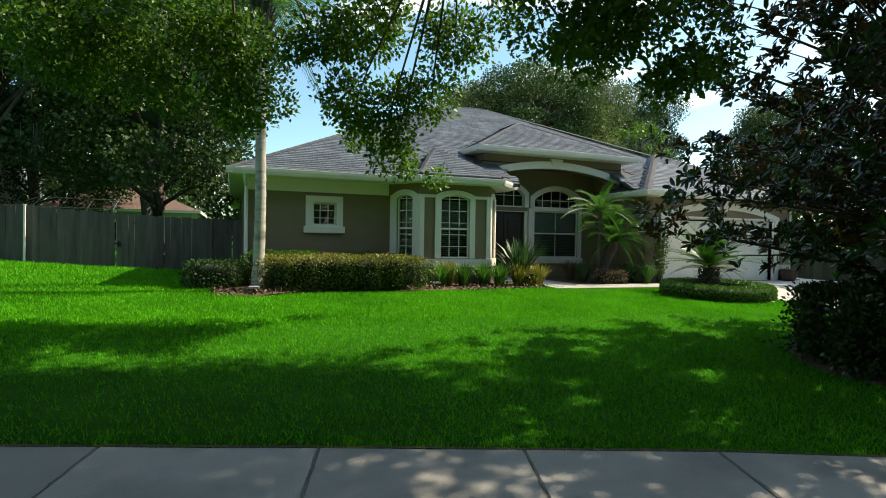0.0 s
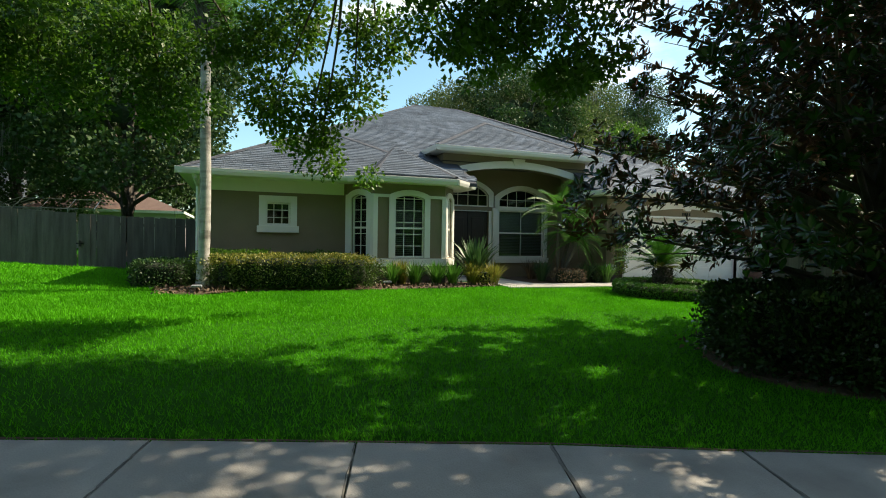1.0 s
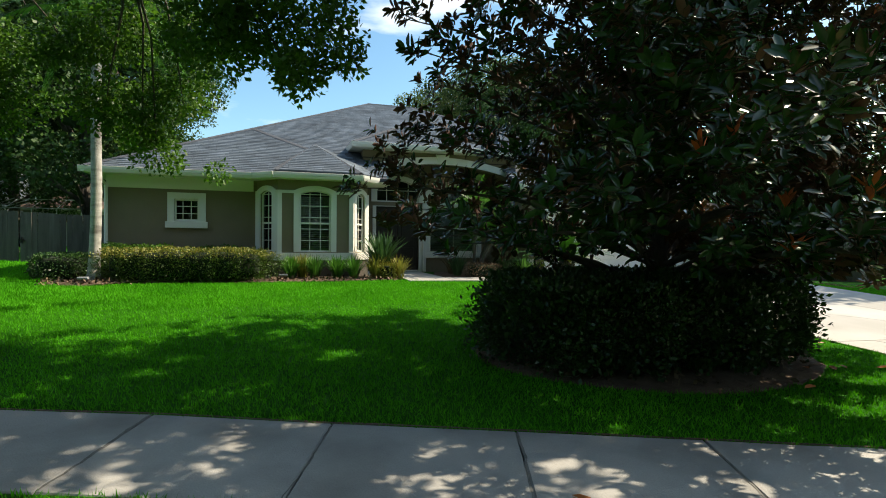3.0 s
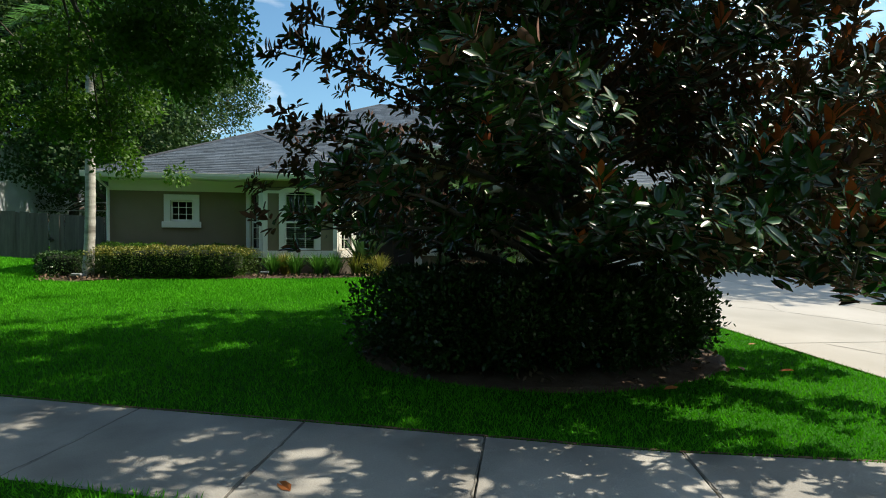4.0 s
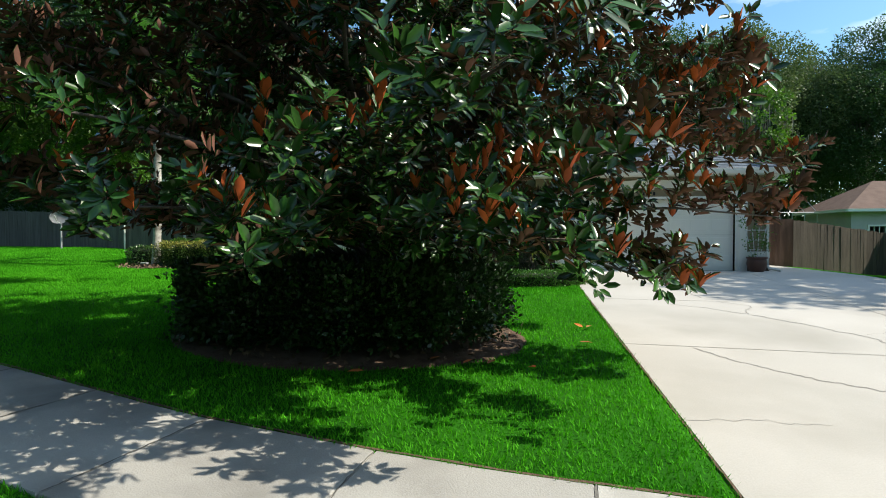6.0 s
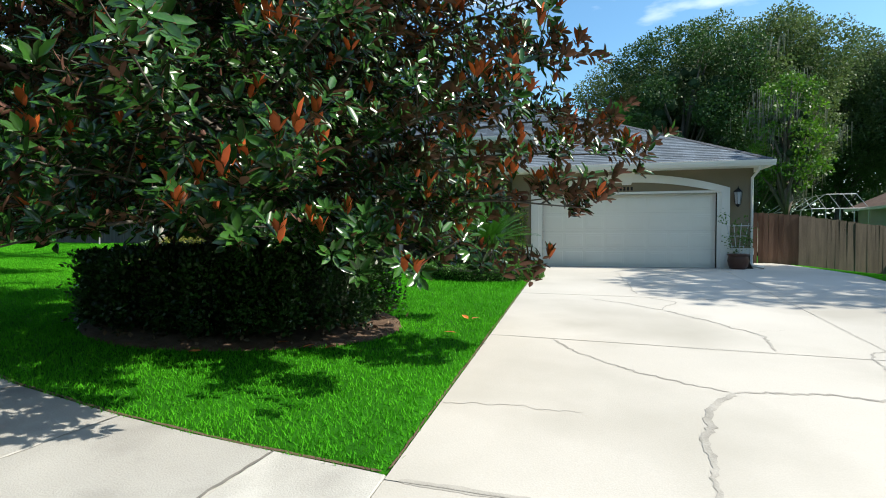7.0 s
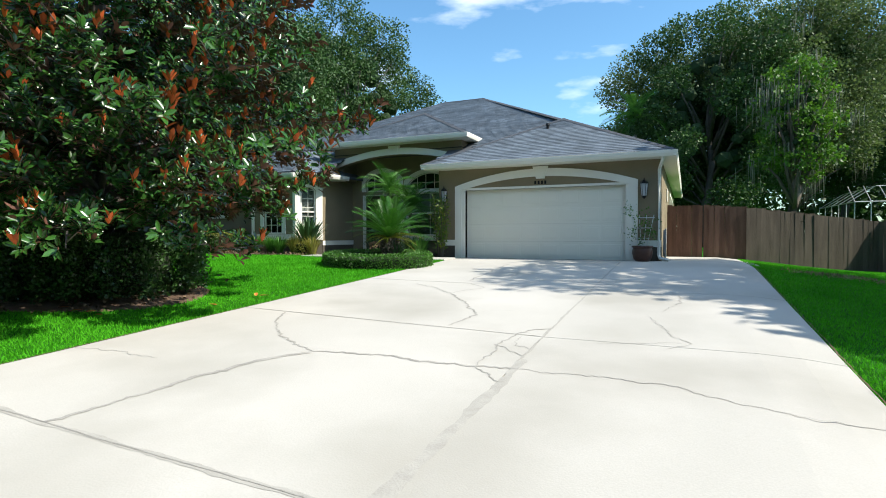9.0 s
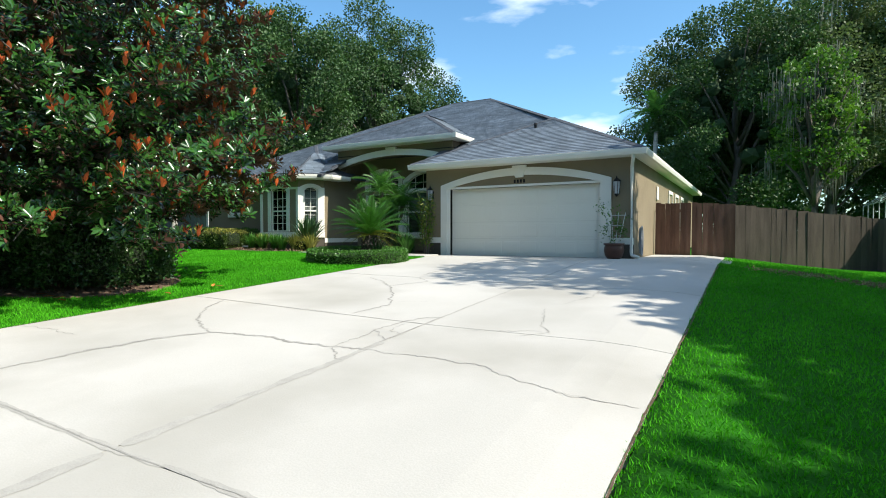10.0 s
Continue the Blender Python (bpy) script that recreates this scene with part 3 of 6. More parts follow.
# walls: openings cut through
def wall(p0, p1, z0, z1, holes=(), thick=0.2, material=None, name="wall"):
    bm = bmesh.new()
    L = math.hypot(p1[0] - p0[0], p1[1] - p0[1])
    plate(bm, rect(0, L, z0, z1), list(holes), wall_m(p0, p1), -thick, 0)
    return part(name, bm, material or STUCCO, house)


WT = EAVE - 0.14
PL = 0.80


def plinth(p0, p1, z1=PL):
    """White band over a darker base course."""
    L = math.hypot(p1[0] - p0[0], p1[1] - p0[1])
    bm = bmesh.new()
    plate(bm, rect(-0.02, L + 0.02, z1, z1 + 0.17), [], wall_m(p0, p1), 0.0, 0.035)
    part("band", bm, WHITE, house, "white plinth band")
    bm = bmesh.new()
    plate(bm, rect(-0.01, L + 0.01, FZ - 0.3, z1), [], wall_m(p0, p1), 0.0, 0.02)
    part("plinth", bm, STUCCO_D, house, "dark brown base course")


def window(p0, p1, u0, u1, v0, vs, rise, cols, rows, trim=0.13, sill=True, blind=True, mid=True, hung=0.5):
    """Casing, sash frame, grille bars, pane, sill and blind in an opening of the wall p0-p1."""
    m = wall_m(p0, p1)
    bm = bmesh.new()
    plate(bm, arch(u0 - trim, u1 + trim, v0 - (0.06 if sill else 0), vs + (0 if rise else trim), rise + trim if rise else 0), [arch(u0, u1, v0, vs, rise)] if sill else [], m, 0.0, 0.045) if sill else plate(bm, [(u0 - trim, v0), (u0, v0)] + arch(u0, u1, v0, vs, rise)[2:][::-1] + [(u1, v0), (u1 + trim, v0)] + arch(u0 - trim, u1 + trim, v0, vs + trim * 0.6, rise + trim * 0.3)[2:], [], m, 0.0, 0.045)
    w = part("window", bm, WHITE, house, "white trimmed window with grille bars")
    bm = bmesh.new()
    fr = 0.045
    plate(bm, arch(u0, u1, v0, vs, rise), [arch(u0 + fr, u1 - fr, v0 + fr, vs - (0 if rise else fr), rise - fr * 0.5 if rise else 0)], m, -0.10, -0.03)
    part("frame", bm, WHITE, w)
    top = vs + rise
    if hung:
        bm = bmesh.new()
        vm = v0 + (vs - v0) * hung
        box(bm, u0 + fr, u1 - fr, vm - 0.025, vm + 0.025, -0.09, -0.025, m)
        part("meeting_rail", bm, WHITE, w)
    bm = bmesh.new()
    h = (u1 - u0) / 2
    for i in range(1, cols):
        u = u0 + (u1 - u0) * i / cols
        dip = rise * (1 - math.sqrt(max(0.0, 1 - ((u - u0 - h) / h) ** 2))) if rise else 0
        box(bm, u - 0.009, u + 0.009, v0 + fr, top - fr - dip * 0.8, -0.07, -0.045, m)
    for j in range(1, rows):
        v = v0 + (vs - v0) * j / (rows - (1 if rise else 0))
        if v < vs + 0.01:
            box(bm, u0 + fr, u1 - fr, v - 0.009, v + 0.009, -0.071, -0.046, m)
    part("grille", bm, WHITE, w)
    bm = bmesh.new()
    plate(bm, arch(u0 + 0.02, u1 - 0.02, v0 + 0.02, vs, rise - 0.02 if rise else 0), [], m, -0.063, -0.059)
    p = part("pane", bm, GLASS, w)
    p.visible_shadow = False
    if sill:
        bm = bmesh.new()
        box(bm, u0 - trim - 0.05, u1 + trim + 0.05, v0 - 0.20, v0 - 0.02, 0.0, 0.085, m, 0.01)
        part("sill", bm, WHITE, w)
    if blind:
        bm = bmesh.new()
        v = v0 + 0.05
        while v < vs - 0.02:
            box(bm, u0 + 0.03, u1 - 0.03, -0.025, 0.025, -0.0015, 0.0015, m @ Matrix.Translation((0, v, -0.17)) @ pose(0, 0, 0, 14 if v > v0 + 0.5 * (vs - v0) else 40))
            v += 0.055
        part("blind", bm, BLIND, w, "white slatted blind behind the glass")
    return w


# left wing
A, B = (0.3, 14.25), (4.05, 14.25)
SW = (1.62, 2.24, 1.88, 2.48)
wall(A, B, -0.1, WT, [rect(*SW)])
window(A, B, *SW[:2], SW[2], SW[3], 0, 3, 3, trim=0.17, sill=True, blind=False, hung=0)
bm = bmesh.new()
plate(bm, rect(0.0, 3.66, 2.74, WT - 0.03), [], wall_m(A, B), 0, 0.04)
part("frieze", bm, SOFFIT, house, "white frieze board under the eave")
plinth(A, (4.0, 14.25))
wall((0.3, 30.3), (0.3, 14.452), -0.1, WT)
# bay
C1, C2, C3, C4 = (4.05, 14.25), (4.62, 13.47), (6.66, 13.47), (7.22, 14.27)
bays = ((C1, C2, 0.20, 0.74, 2), (C2, C3, 0.57, 1.43, 3), (C3, C4, 0.20, 0.74, 2))
for p0, p1, u0, u1, cols in bays:
    L = math.hypot(p1[0] - p0[0], p1[1] - p0[1])
    wall(p0, p1, -0.1, WT, [arch(u0, u1, 1.05, 2.66, 0.10)])
    window(p0, p1, u0, u1, 1.05, 2.66, 0.10, cols, 6, trim=0.155, sill=False)
    bm = bmesh.new()
    plate(bm, rect(-0.03, L + 0.03, 0.82, 1.03), [], wall_m(p0, p1), 0, 0.06)
    part("band", bm, WHITE, house, "white band under the bay windows")
    bm = bmesh.new()
    plate(bm, rect(-0.01, L + 0.01, -0.1, 0.82), [], wall_m(p0, p1), 0, 0.02)
    part("plinth", bm, STUCCO_D, house)
    for a, b, v0, v1, w in ((-0.02, 0.10, 1.03, 2.76, 0.038), (L - 0.10, L + 0.02, 1.03, 2.76, 0.038), (0.10, u0 - 0.155, 2.68, 2.76, 0.034), (u1 + 0.155, L - 0.10, 2.68, 2.76, 0.034)):
        if b - a > 0.03:
            bm = bmesh.new()
            plate(bm, rect(a, b, v0, v1), [], wall_m(p0, p1), 0, w)
            part("corner_trim" if v0 < 2 else "head_trim", bm, WHITE, house)
wall((7.22, 14.29), (7.22, 16.298), -0.1, WT)
plinth((7.22, 14.3), (7.22, 16.3), 0.62)
# entry: arched front and recessed door wall
E0, E1 = (7.22, 15.12), (12.50, 15.12)
bm = bmesh.new()
au0, au1 = 0.10, 5.17
plate(bm, [(0, 3.3), (au0, 3.3)] + arch(au0, au1, 3.3, 3.56, 0.37, 20)[2:][::-1] + [(au1, 3.3), (5.28, 3.3), (5.28, 4.33), (0, 4.33)], [], wall_m(E0, E1), -0.25, 0)
part("wall", bm, STUCCO, house, "brown stucco wall over the entry arch")
bm = bmesh.new()
o, i = arch(0.0, 5.27, 3.3, 3.74, 0.42, 24)[2:], arch(au0, au1, 3.3, 3.56, 0.37, 24)[2:]
plate(bm, o + i[::-1], [], wall_m(E0, E1), -0.02, 0.07)
part("arch_trim", bm, WHITE, house, "white segmental arch trim")
bm = bmesh.new()
plate(bm, [(2.46, 4.02), (2.80, 4.02), (2.86, 4.24), (2.40, 4.24)], [], wall_m(E0, E1), 0.0, 0.10)
part("keystone", bm, WHITE, house)
wall((7.222, 16.298), (7.222, 15.372), WT + 0.003, 4.33)
wall((12.50, 15.372), (12.50, 16.298), 2.9, 4.33)
D0, D1 = (7.0, 16.3), (12.55, 16.3)
door = (0.86, 2.38, 0.36, 2.56)
wall(D0, D1, -0.1, 4.3, [rect(*door), arch(0.86, 2.38, 2.72, 3.12, 0.36), rect(2.78, 4.60, 0.98, 2.62), arch(2.78, 4.60, 2.72, 3.0, 0.36)], material=STUCCO)
# ceiling colour darkened in place of the shade under the arch
soffit([(7.2, 15.1), (12.5, 15.1), (12.5, 16.4), (7.2, 16.4)], 4.02, "porch ceiling, its dark brown standing in for recess shade", PORCH_SHADE)
for u0, u1, v0, vs, rise, cols in ((0.86, 2.38, 2.72, 3.12, 0.36, 4), (2.78, 4.60, 2.72, 3.0, 0.36, 5)):
    window(D0, D1, u0, u1, v0, vs, rise, cols, 2, trim=0.17, sill=False, blind=False, hung=0)
window(D0, D1, 2.78, 4.60, 0.98, 2.62, 0, 2, 1, trim=0.14, sill=True, blind=True, hung=0.52)
bm = bmesh.new()
mD = wall_m(D0, D1)
plate(bm, rect(0.74, 2.50, 0.3, 2.58), [rect(*door)], mD, 0, 0.05)
part("door_frame", bm, WHITE, house)
bm = bmesh.new()
box(bm, 2.505, 2.63, 0.3, 2.70, 0.0, 0.12, mD, 0.01)
part("pilaster", bm, WHITE, house)
for a, b in ((0.88, 1.61), (1.63, 2.36)):
    bm = bmesh.new()
    box(bm, a, b, 0.37, 2.55, -0.10, -0.05, mD)
    for z0, z1 in ((0.55, 1.15), (1.3, 2.35)):
        box(bm, a + 0.13, b - 0.13, z0, z1, -0.055, -0.035, mD, 0.012)
    dr = part("door", bm, DOORW, house, "dark stained panelled front door leaf")
    bm = bmesh.new()
    x = b - 0.07 if a < 1.2 else a + 0.07
    box(bm, x - 0.015, x + 0.015, 1.2, 1.5, -0.03, 0.01, mD, 0.006)
    part("door_handle", bm, DARKMETAL, dr, "long dark door pull")
# garage
G0, G1 = (12.31, 13.65), (18.94, 13.65)
gu0, gu1, gtop = 0.92, 5.72, 2.39
wall(G0, G1, -0.1, WT, [rect(gu0, gu1, 0.1, gtop)], thick=0.22)
wall((18.94, 13.872), (18.94, 30.3), -0.3, WT)
wall((12.31, 16.298), (12.31, 13.872), -0.1, WT)
wall((18.938, 30.5), (0.302, 30.5), -0.3, WT)
mG = wall_m(G0, G1)
bm = bmesh.new()
o = arch(0.58, 6.04, 0.2, 2.52, 0.44, 24)
i = arch(0.80, 5.82, 0.2, 2.40, 0.33, 24)
plate(bm, [(0.58, 0.24), (0.80, 0.24)] + i[2:][::-1] + [(5.82, 0.24), (6.04, 0.24)] + o[2:], [], mG, 0, 0.05)
part("arch_trim", bm, WHITE, house, "white arched garage surround")
bm = bmesh.new()
plate(bm, [(3.20, 2.66), (3.44, 2.66), (3.55, 3.02), (3.09, 3.02)], [], mG, 0, 0.085)
part("keystone", bm, WHITE, house)
bm = bmesh.new()
for k in range(4):
    box(bm, 3.13 + k * 0.10, 3.19 + k * 0.10, 2.50, 2.60, 0.0, 0.012, mG)
part("number_plaque", bm, DARKMETAL, house, "small dark bars over the garage door")
bm = bmesh.new()
for a, b in ((0.80, gu0), (gu1, 5.82)):
    plate(bm, rect(a, b, 0.24, gtop + 0.1), [], mG, -0.14, 0.01)
plate(bm, rect(0.80, 5.82, gtop, gtop + 0.07), [], mG, -0.14, 0.012)
part("door_jamb", bm, WHITE, house)
gd = None
for r in range(4):
    z0 = 0.27 + r * 0.53
    bm = bmesh.new()
    box(bm, gu0 + 0.005, gu1 - 0.005, z0 + 0.0015, z0 + 0.5285, -0.16, -0.12, mG)
    for cx in range(8):
        a = gu0 + 0.09 + cx * 0.585
        box(bm, a, a + 0.50, z0 + 0.075, z0 + 0.455, -0.125, -0.115, mG, 0.005)
        box(bm, a + 0.05, a + 0.45, z0 + 0.125, z0 + 0.405, -0.117, -0.111, mG, 0.003)
    if gd is None:
        gd = part("garage_door", bm, GARAGE_W, house, "closed ivory sectional garage door")
    else:
        part("section", bm, GARAGE_W, gd)
bm = bmesh.new()
box(bm, gu0, gu1, 0.235, 0.275, -0.17, -0.10, mG)
part("rubber_seal", bm, DARKMETAL, gd)
for u0, u1 in ((0.0, 0.58), (6.04, 6.65)):
    bm = bmesh.new()
    plate(bm, rect(u0, u1, 0.66, 0.84), [], mG, 0, 0.035)
    part("band", bm, WHITE, house)
    bm = bmesh.new()
    plate(bm, rect(u0, u1, 0.1, 0.66), [], mG, 0, 0.02)
    part("plinth", bm, STUCCO_D, house)


# ---- foliage ----
def rand_dirs(rng, n):
    v = rng.normal(size=(n, 3))
    return v / np.linalg.norm(v, axis=1, keepdims=True)


def leaf_quads(p, d, s, L, W, fold=0.0):
    """A diamond leaf at each p along d, with side s; arrays (n, 3)."""
    nrm = np.cross(d, s)
    L, W = np.asarray(L).reshape(-1, 1), np.asarray(W).reshape(-1, 1)
    v = np.stack([p, p + d * L * 0.45 + s * W * 0.5 + nrm * fold * W, p + d * L, p + d * L * 0.45 - s * W * 0.5 + nrm * fold * W], 1).reshape(-1, 3)
    return v, np.arange(len(v)).reshape(-1, 4)


def leaves_at(rng, p, L, W, up=0.3, outward=None, fold=0.12):
    n = len(p)
    d = rand_dirs(rng, n)
    if outward is not None:
        d = d * 0.8 + outward * 0.6
    d[:, 2] += up
    d /= np.linalg.norm(d, axis=1, keepdims=True)
    s = np.cross(d, rand_dirs(rng, n))
    s /= np.linalg.norm(s, axis=1, keepdims=True) + 1e-9
    ls = rng.uniform(0.7, 1.3, n) * L
    return leaf_quads(p, d, s, ls, ls * W / L, fold)


def clump_cloud(rng, centres, radii, per, squash=0.75):
    """Leaf places on and in many uneven clumps, with their outward directions."""
    P, O = [], []
    for c, r in zip(centres, radii):
        n = int(per * r * r)
        d = rand_dirs(rng, n)
        rr = r * (0.40 + 0.72 * rng.random(n) ** 0.75) * (1 + 0.16 * np.sin(5.0 * d[:, 0] + 7 * c[0]) * np.cos(5.0 * d[:, 2] + 3 * c[2]))
        q = d * rr[:, None]
        q[:, 2] *= squash
        P.append(q + c)
        O.append(d)
    return np.concatenate(P), np.concatenate(O)


def tree(name, at, height, crown_r, trunk_r, material, label, seed, leaf=0.30, per=260, low=0.35, clumps=40, group="", squash=0.8, moss=0, clump_r=0.26, lean=(0, 0)):
    """Tapered trunk, limbs that reach the clumps, and a crown of many small leaves."""
    rng = np.random.default_rng(seed)
    x, y = at
    z = g(x, y)
    t = thing(name, (x, y, z), label, "tree", group)
    base = np.array([x, y, z])
    cs, rs = [], []
    for k in range(clumps):
        h = low + (1 - low) * (k + 0.5) / clumps
        prof = math.sqrt(max(0.08, 1 - ((h - (low + 0.45 * (1 - low))) / (0.62 * (1 - low))) ** 2))
        a = k * 2.399 + rng.uniform(-0.4, 0.4)
        rad = crown_r * prof * rng.uniform(0.25, 1.0) ** 0.6
        cs.append(base + [lean[0] * h + rad * math.cos(a), lean[1] * h + rad * math.sin(a), h * height * rng.uniform(0.94, 1.04)])
        rs.append(crown_r * clump_r * rng.uniform(0.7, 1.35))
    bm = bmesh.new()
    top = Vector((x + lean[0] * 0.7, y + lean[1] * 0.7, z + height * 0.72))
    tp = [Vector((x, y, z - 0.2)).lerp(top, f) + Vector((rng.normal() * 0.12, rng.normal() * 0.12, 0)) * (f > 0) for f in (0, 0.05, 0.25, 0.5, 0.75, 1)]
    tube(bm, tp, [trunk_r * 1.5, trunk_r * 1.1, trunk_r * 0.9, trunk_r * 0.65, trunk_r * 0.4, trunk_r * 0.15], 9)
    for k in range(0, clumps, 2):
        c = Vector(cs[k])
        f = min(0.9, max(0.22, (c.z - z) / height * 0.72))
        s = Vector((x, y, z)).lerp(top, f)
        m = s.lerp(c, 0.5) + Vector((0, 0, (c - s).length * 0.10))
        tube(bm, [s, m, c], [trunk_r * 0.32, trunk_r * 0.2, trunk_r * 0.05], 5)
    part("trunk", bm, BARK, t, smooth=True)
    # filler balls stop see-through; crown shade is painted as their dark colour
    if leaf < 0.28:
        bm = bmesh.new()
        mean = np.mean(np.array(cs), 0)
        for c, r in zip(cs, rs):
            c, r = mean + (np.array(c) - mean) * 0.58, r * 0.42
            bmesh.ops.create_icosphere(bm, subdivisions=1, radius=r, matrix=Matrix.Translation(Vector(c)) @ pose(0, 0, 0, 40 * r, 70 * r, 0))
        part("crown_shade", bm, INNER_SHADE, t, "dark filler balls with the crown's inner shade in their colour")
    P, O = clump_cloud(rng, cs, rs, per, squash)
    v, f = leaves_at(rng, P, leaf, leaf * 0.8, 0.1, O)
    raw("crown", v, f, material, t)
    if moss:
        mv, mf = [], []
        for k in range(moss):
            c = np.array(cs[rng.integers(0, clumps)]) + rng.normal(size=3) * crown_r * 0.15
            for q in range(18):
                o = c + rng.normal(size=3) * [0.28, 0.28, 0.18]
                ln, w = rng.uniform(0.4, 1.5), rng.uniform(0.010, 0.028)
                b = len(mv)
                a = rng.uniform(0, 6.28)
                mv += [o + [w * math.cos(a), w * math.sin(a), 0], o - [w * math.cos(a), w * math.sin(a), 0], o + [rng.normal() * 0.05, rng.normal() * 0.05, -ln]]
                mf.append((b, b + 1, b + 2))
        tagged(raw("moss", mv, mf, MOSS, t, "grey moss hanging in strands"), kind="stuff")
    return t


# magnolia
def magnolia(at, height, seed):
    """Boughs from a stout trunk, twigs along them, and a whorl of stiff leaves on every shoot."""
    rng = np.random.default_rng(seed)
    x, y = at
    z = g(x, y)
    t = thing("magnolia_tree", (x, y, z), "magnolia tree with glossy dark leaves and rusty undersides", "tree")
    bm = bmesh.new()
    tube(bm, [(x, y, z - 0.2), (x, y, z + 0.1), (x + 0.03, y, z + 0.9), (x - 0.04, y + 0.05, z + 2.4), (x + 0.1, y, z + 5), (x + 0.3, y, z + height - 0.4)], [0.30, 0.23, 0.19, 0.15, 0.10, 0.02], 12)
    # shoots: place, axis, tip (last on its twig), height share, way round
    S, A, T, AZ = [], [], [], []
    boughs = 108
    for k in range(boughs):
        f = (k + 0.5) / boughs
        zt = 1.55 + (height - 1.75) * f ** 1.25
        az = k * 2.399 + rng.uniform(-0.3, 0.3)
        reach = float(np.interp(zt, [1.2, 1.6, 2.1, 2.9, 3.6, 4.6, 6.2, 8.0, 9.3], [3.0, 3.7, 4.1, 4.2, 4.05, 3.75, 3.55, 2.5, 0.5]))
        reach *= 1.0 + (0.20 if zt < 3.6 else 0.12) * max(0.0, math.cos(az + 0.5)) - 0.10 * max(0.0, math.cos(az - 1.15)) + 0.05 * math.sin(3 * az + 1.0)
        reach *= rng.uniform(0.84, 1.05)
        front = max(0.0, math.cos(az + 0.7)) ** 2
        dip = (0.15 + 0.8 * front) * max(0.0, 1 - (zt - 1.4) / 2.2)
        root = Vector((x, y, z + max(0.7, zt * rng.uniform(0.42, 0.72))))
        tip = Vector((x + 0.35 * f + reach * math.cos(az), y + reach * math.sin(az), z + max(0.85, zt - dip)))
        mid = root.lerp(tip, 0.5) + Vector((rng.normal() * 0.15, rng.normal() * 0.15, 0.22 + 0.3 * dip))
        pts = [root, root.lerp(mid, 0.55) + Vector((0, 0, 0.08)), mid, mid.lerp(tip, 0.55) + Vector((0, 0, 0.06)), tip]
        r0 = 0.05 if zt < 5 else 0.032
        tube(bm, pts, [r0, r0 * 0.75, r0 * 0.5, r0 * 0.3, 0.006], 6)
        line = np.array(pts)
        twigs = int((5.2 + 3.8 * reach) * (1 - 0.62 * max(0.0, math.cos(az - 2.5))))
        for q in range(twigs):
            u = 4 * (0.22 + 0.78 * (q + rng.random()) / twigs)
            i = min(3, int(u))
            p = line[i] + (line[i + 1] - line[i]) * (u - i)
            d = np.array([math.cos(az), math.sin(az), 0.0]) * rng.uniform(0.2, 0.9) + np.array([-math.sin(az), math.cos(az), 0.0]) * rng.uniform(-1.1, 1.1) + [0, 0, rng.uniform(-0.25, 0.6)]
            d /= np.linalg.norm(d)
            ln = rng.uniform(0.35, 0.85) * (1.0 - 0.25 * u / 4)
            e = p + d * ln + [0, 0, 0.08]
            if q % 2:
                tube(bm, [tuple(p), tuple((p + e) / 2), tuple(e)], [0.011, 0.008, 0.004], 4)
            n = 5
            for w in range(n):
                v = (w + 1) / n
                S.append(p + (e - p) * v + rng.normal(size=3) * 0.085 * (1.2 - 0.6 * v))
                A.append(d * 0.5 + rng.normal(size=3) * 0.33 + [0.45 * math.cos(az), 0.45 * math.sin(az), 0.62])
                T.append(w >= n - 2 and u > 1.9)
                AZ.append(az)
    part("trunk", bm, BARK, t, smooth=True)
    P, ax, tips, AZ = np.array(S), np.array(A), np.array(T), np.array(AZ)
    n = len(P)
    # rusty upright shoots on the sunny side, in neighbouring groups
    sunny = np.clip(0.34 + 0.80 * np.cos(AZ + 0.35), 0, 1)
    lump = 0.5 + 0.5 * np.sin(2.1 * P[:, 0] + 1.3 * P[:, 2]) * np.cos(1.9 * P[:, 1] - 1.7 * P[:, 2])
    flush = tips & (rng.random(n) < 0.75 * sunny * lump)
    ax[flush] = ax[flush] * 0.35 + [0, 0, 1.0]
    ax /= np.linalg.norm(ax, axis=1, keepdims=True)
    spread = rng.uniform(0.75, 1.35, n)
    spread[flush] = rng.uniform(0.25, 0.5, int(flush.sum()))
    s0 = np.cross(ax, [0.3, 0.2, 1.0])
    s0 /= np.linalg.norm(s0, axis=1, keepdims=True)
    s1 = np.cross(ax, s0)
    V, F, I = [], [], []
    off = 0
    for q in range(9):
        ang = q * 2.399 + rng.uniform(0, 0.7, n)
        out = s0 * np.cos(ang)[:, None] + s1 * np.sin(ang)[:, None]
        op = (spread + rng.normal(size=n) * 0.2 + 0.05 * (4 - q))[:, None]
        d = ax * np.cos(op) + out * np.sin(op)
        side = np.cross(ax, out)
        nrm = np.cross(side, d)
        nrm = nrm * np.sign((nrm * ax).sum(1, keepdims=True) + 1e-6)
        L = rng.uniform(0.105, 0.175, (n, 1))
        W = L * rng.uniform(0.38, 0.46, (n, 1))
        b = P + ax * rng.uniform(-0.08, 0.04, (n, 1)) + d * 0.025
        ring = [b, b + d * L * 0.3 + side * W * 0.43 + nrm * W * 0.12, b + d * L * 0.7 + side * W * 0.42 + nrm * W * 0.07, b + d * L - nrm * L * 0.07, b + d * L * 0.7 - side * W * 0.42 + nrm * W * 0.07, b + d * L * 0.3 - side * W * 0.43 + nrm * W * 0.12]
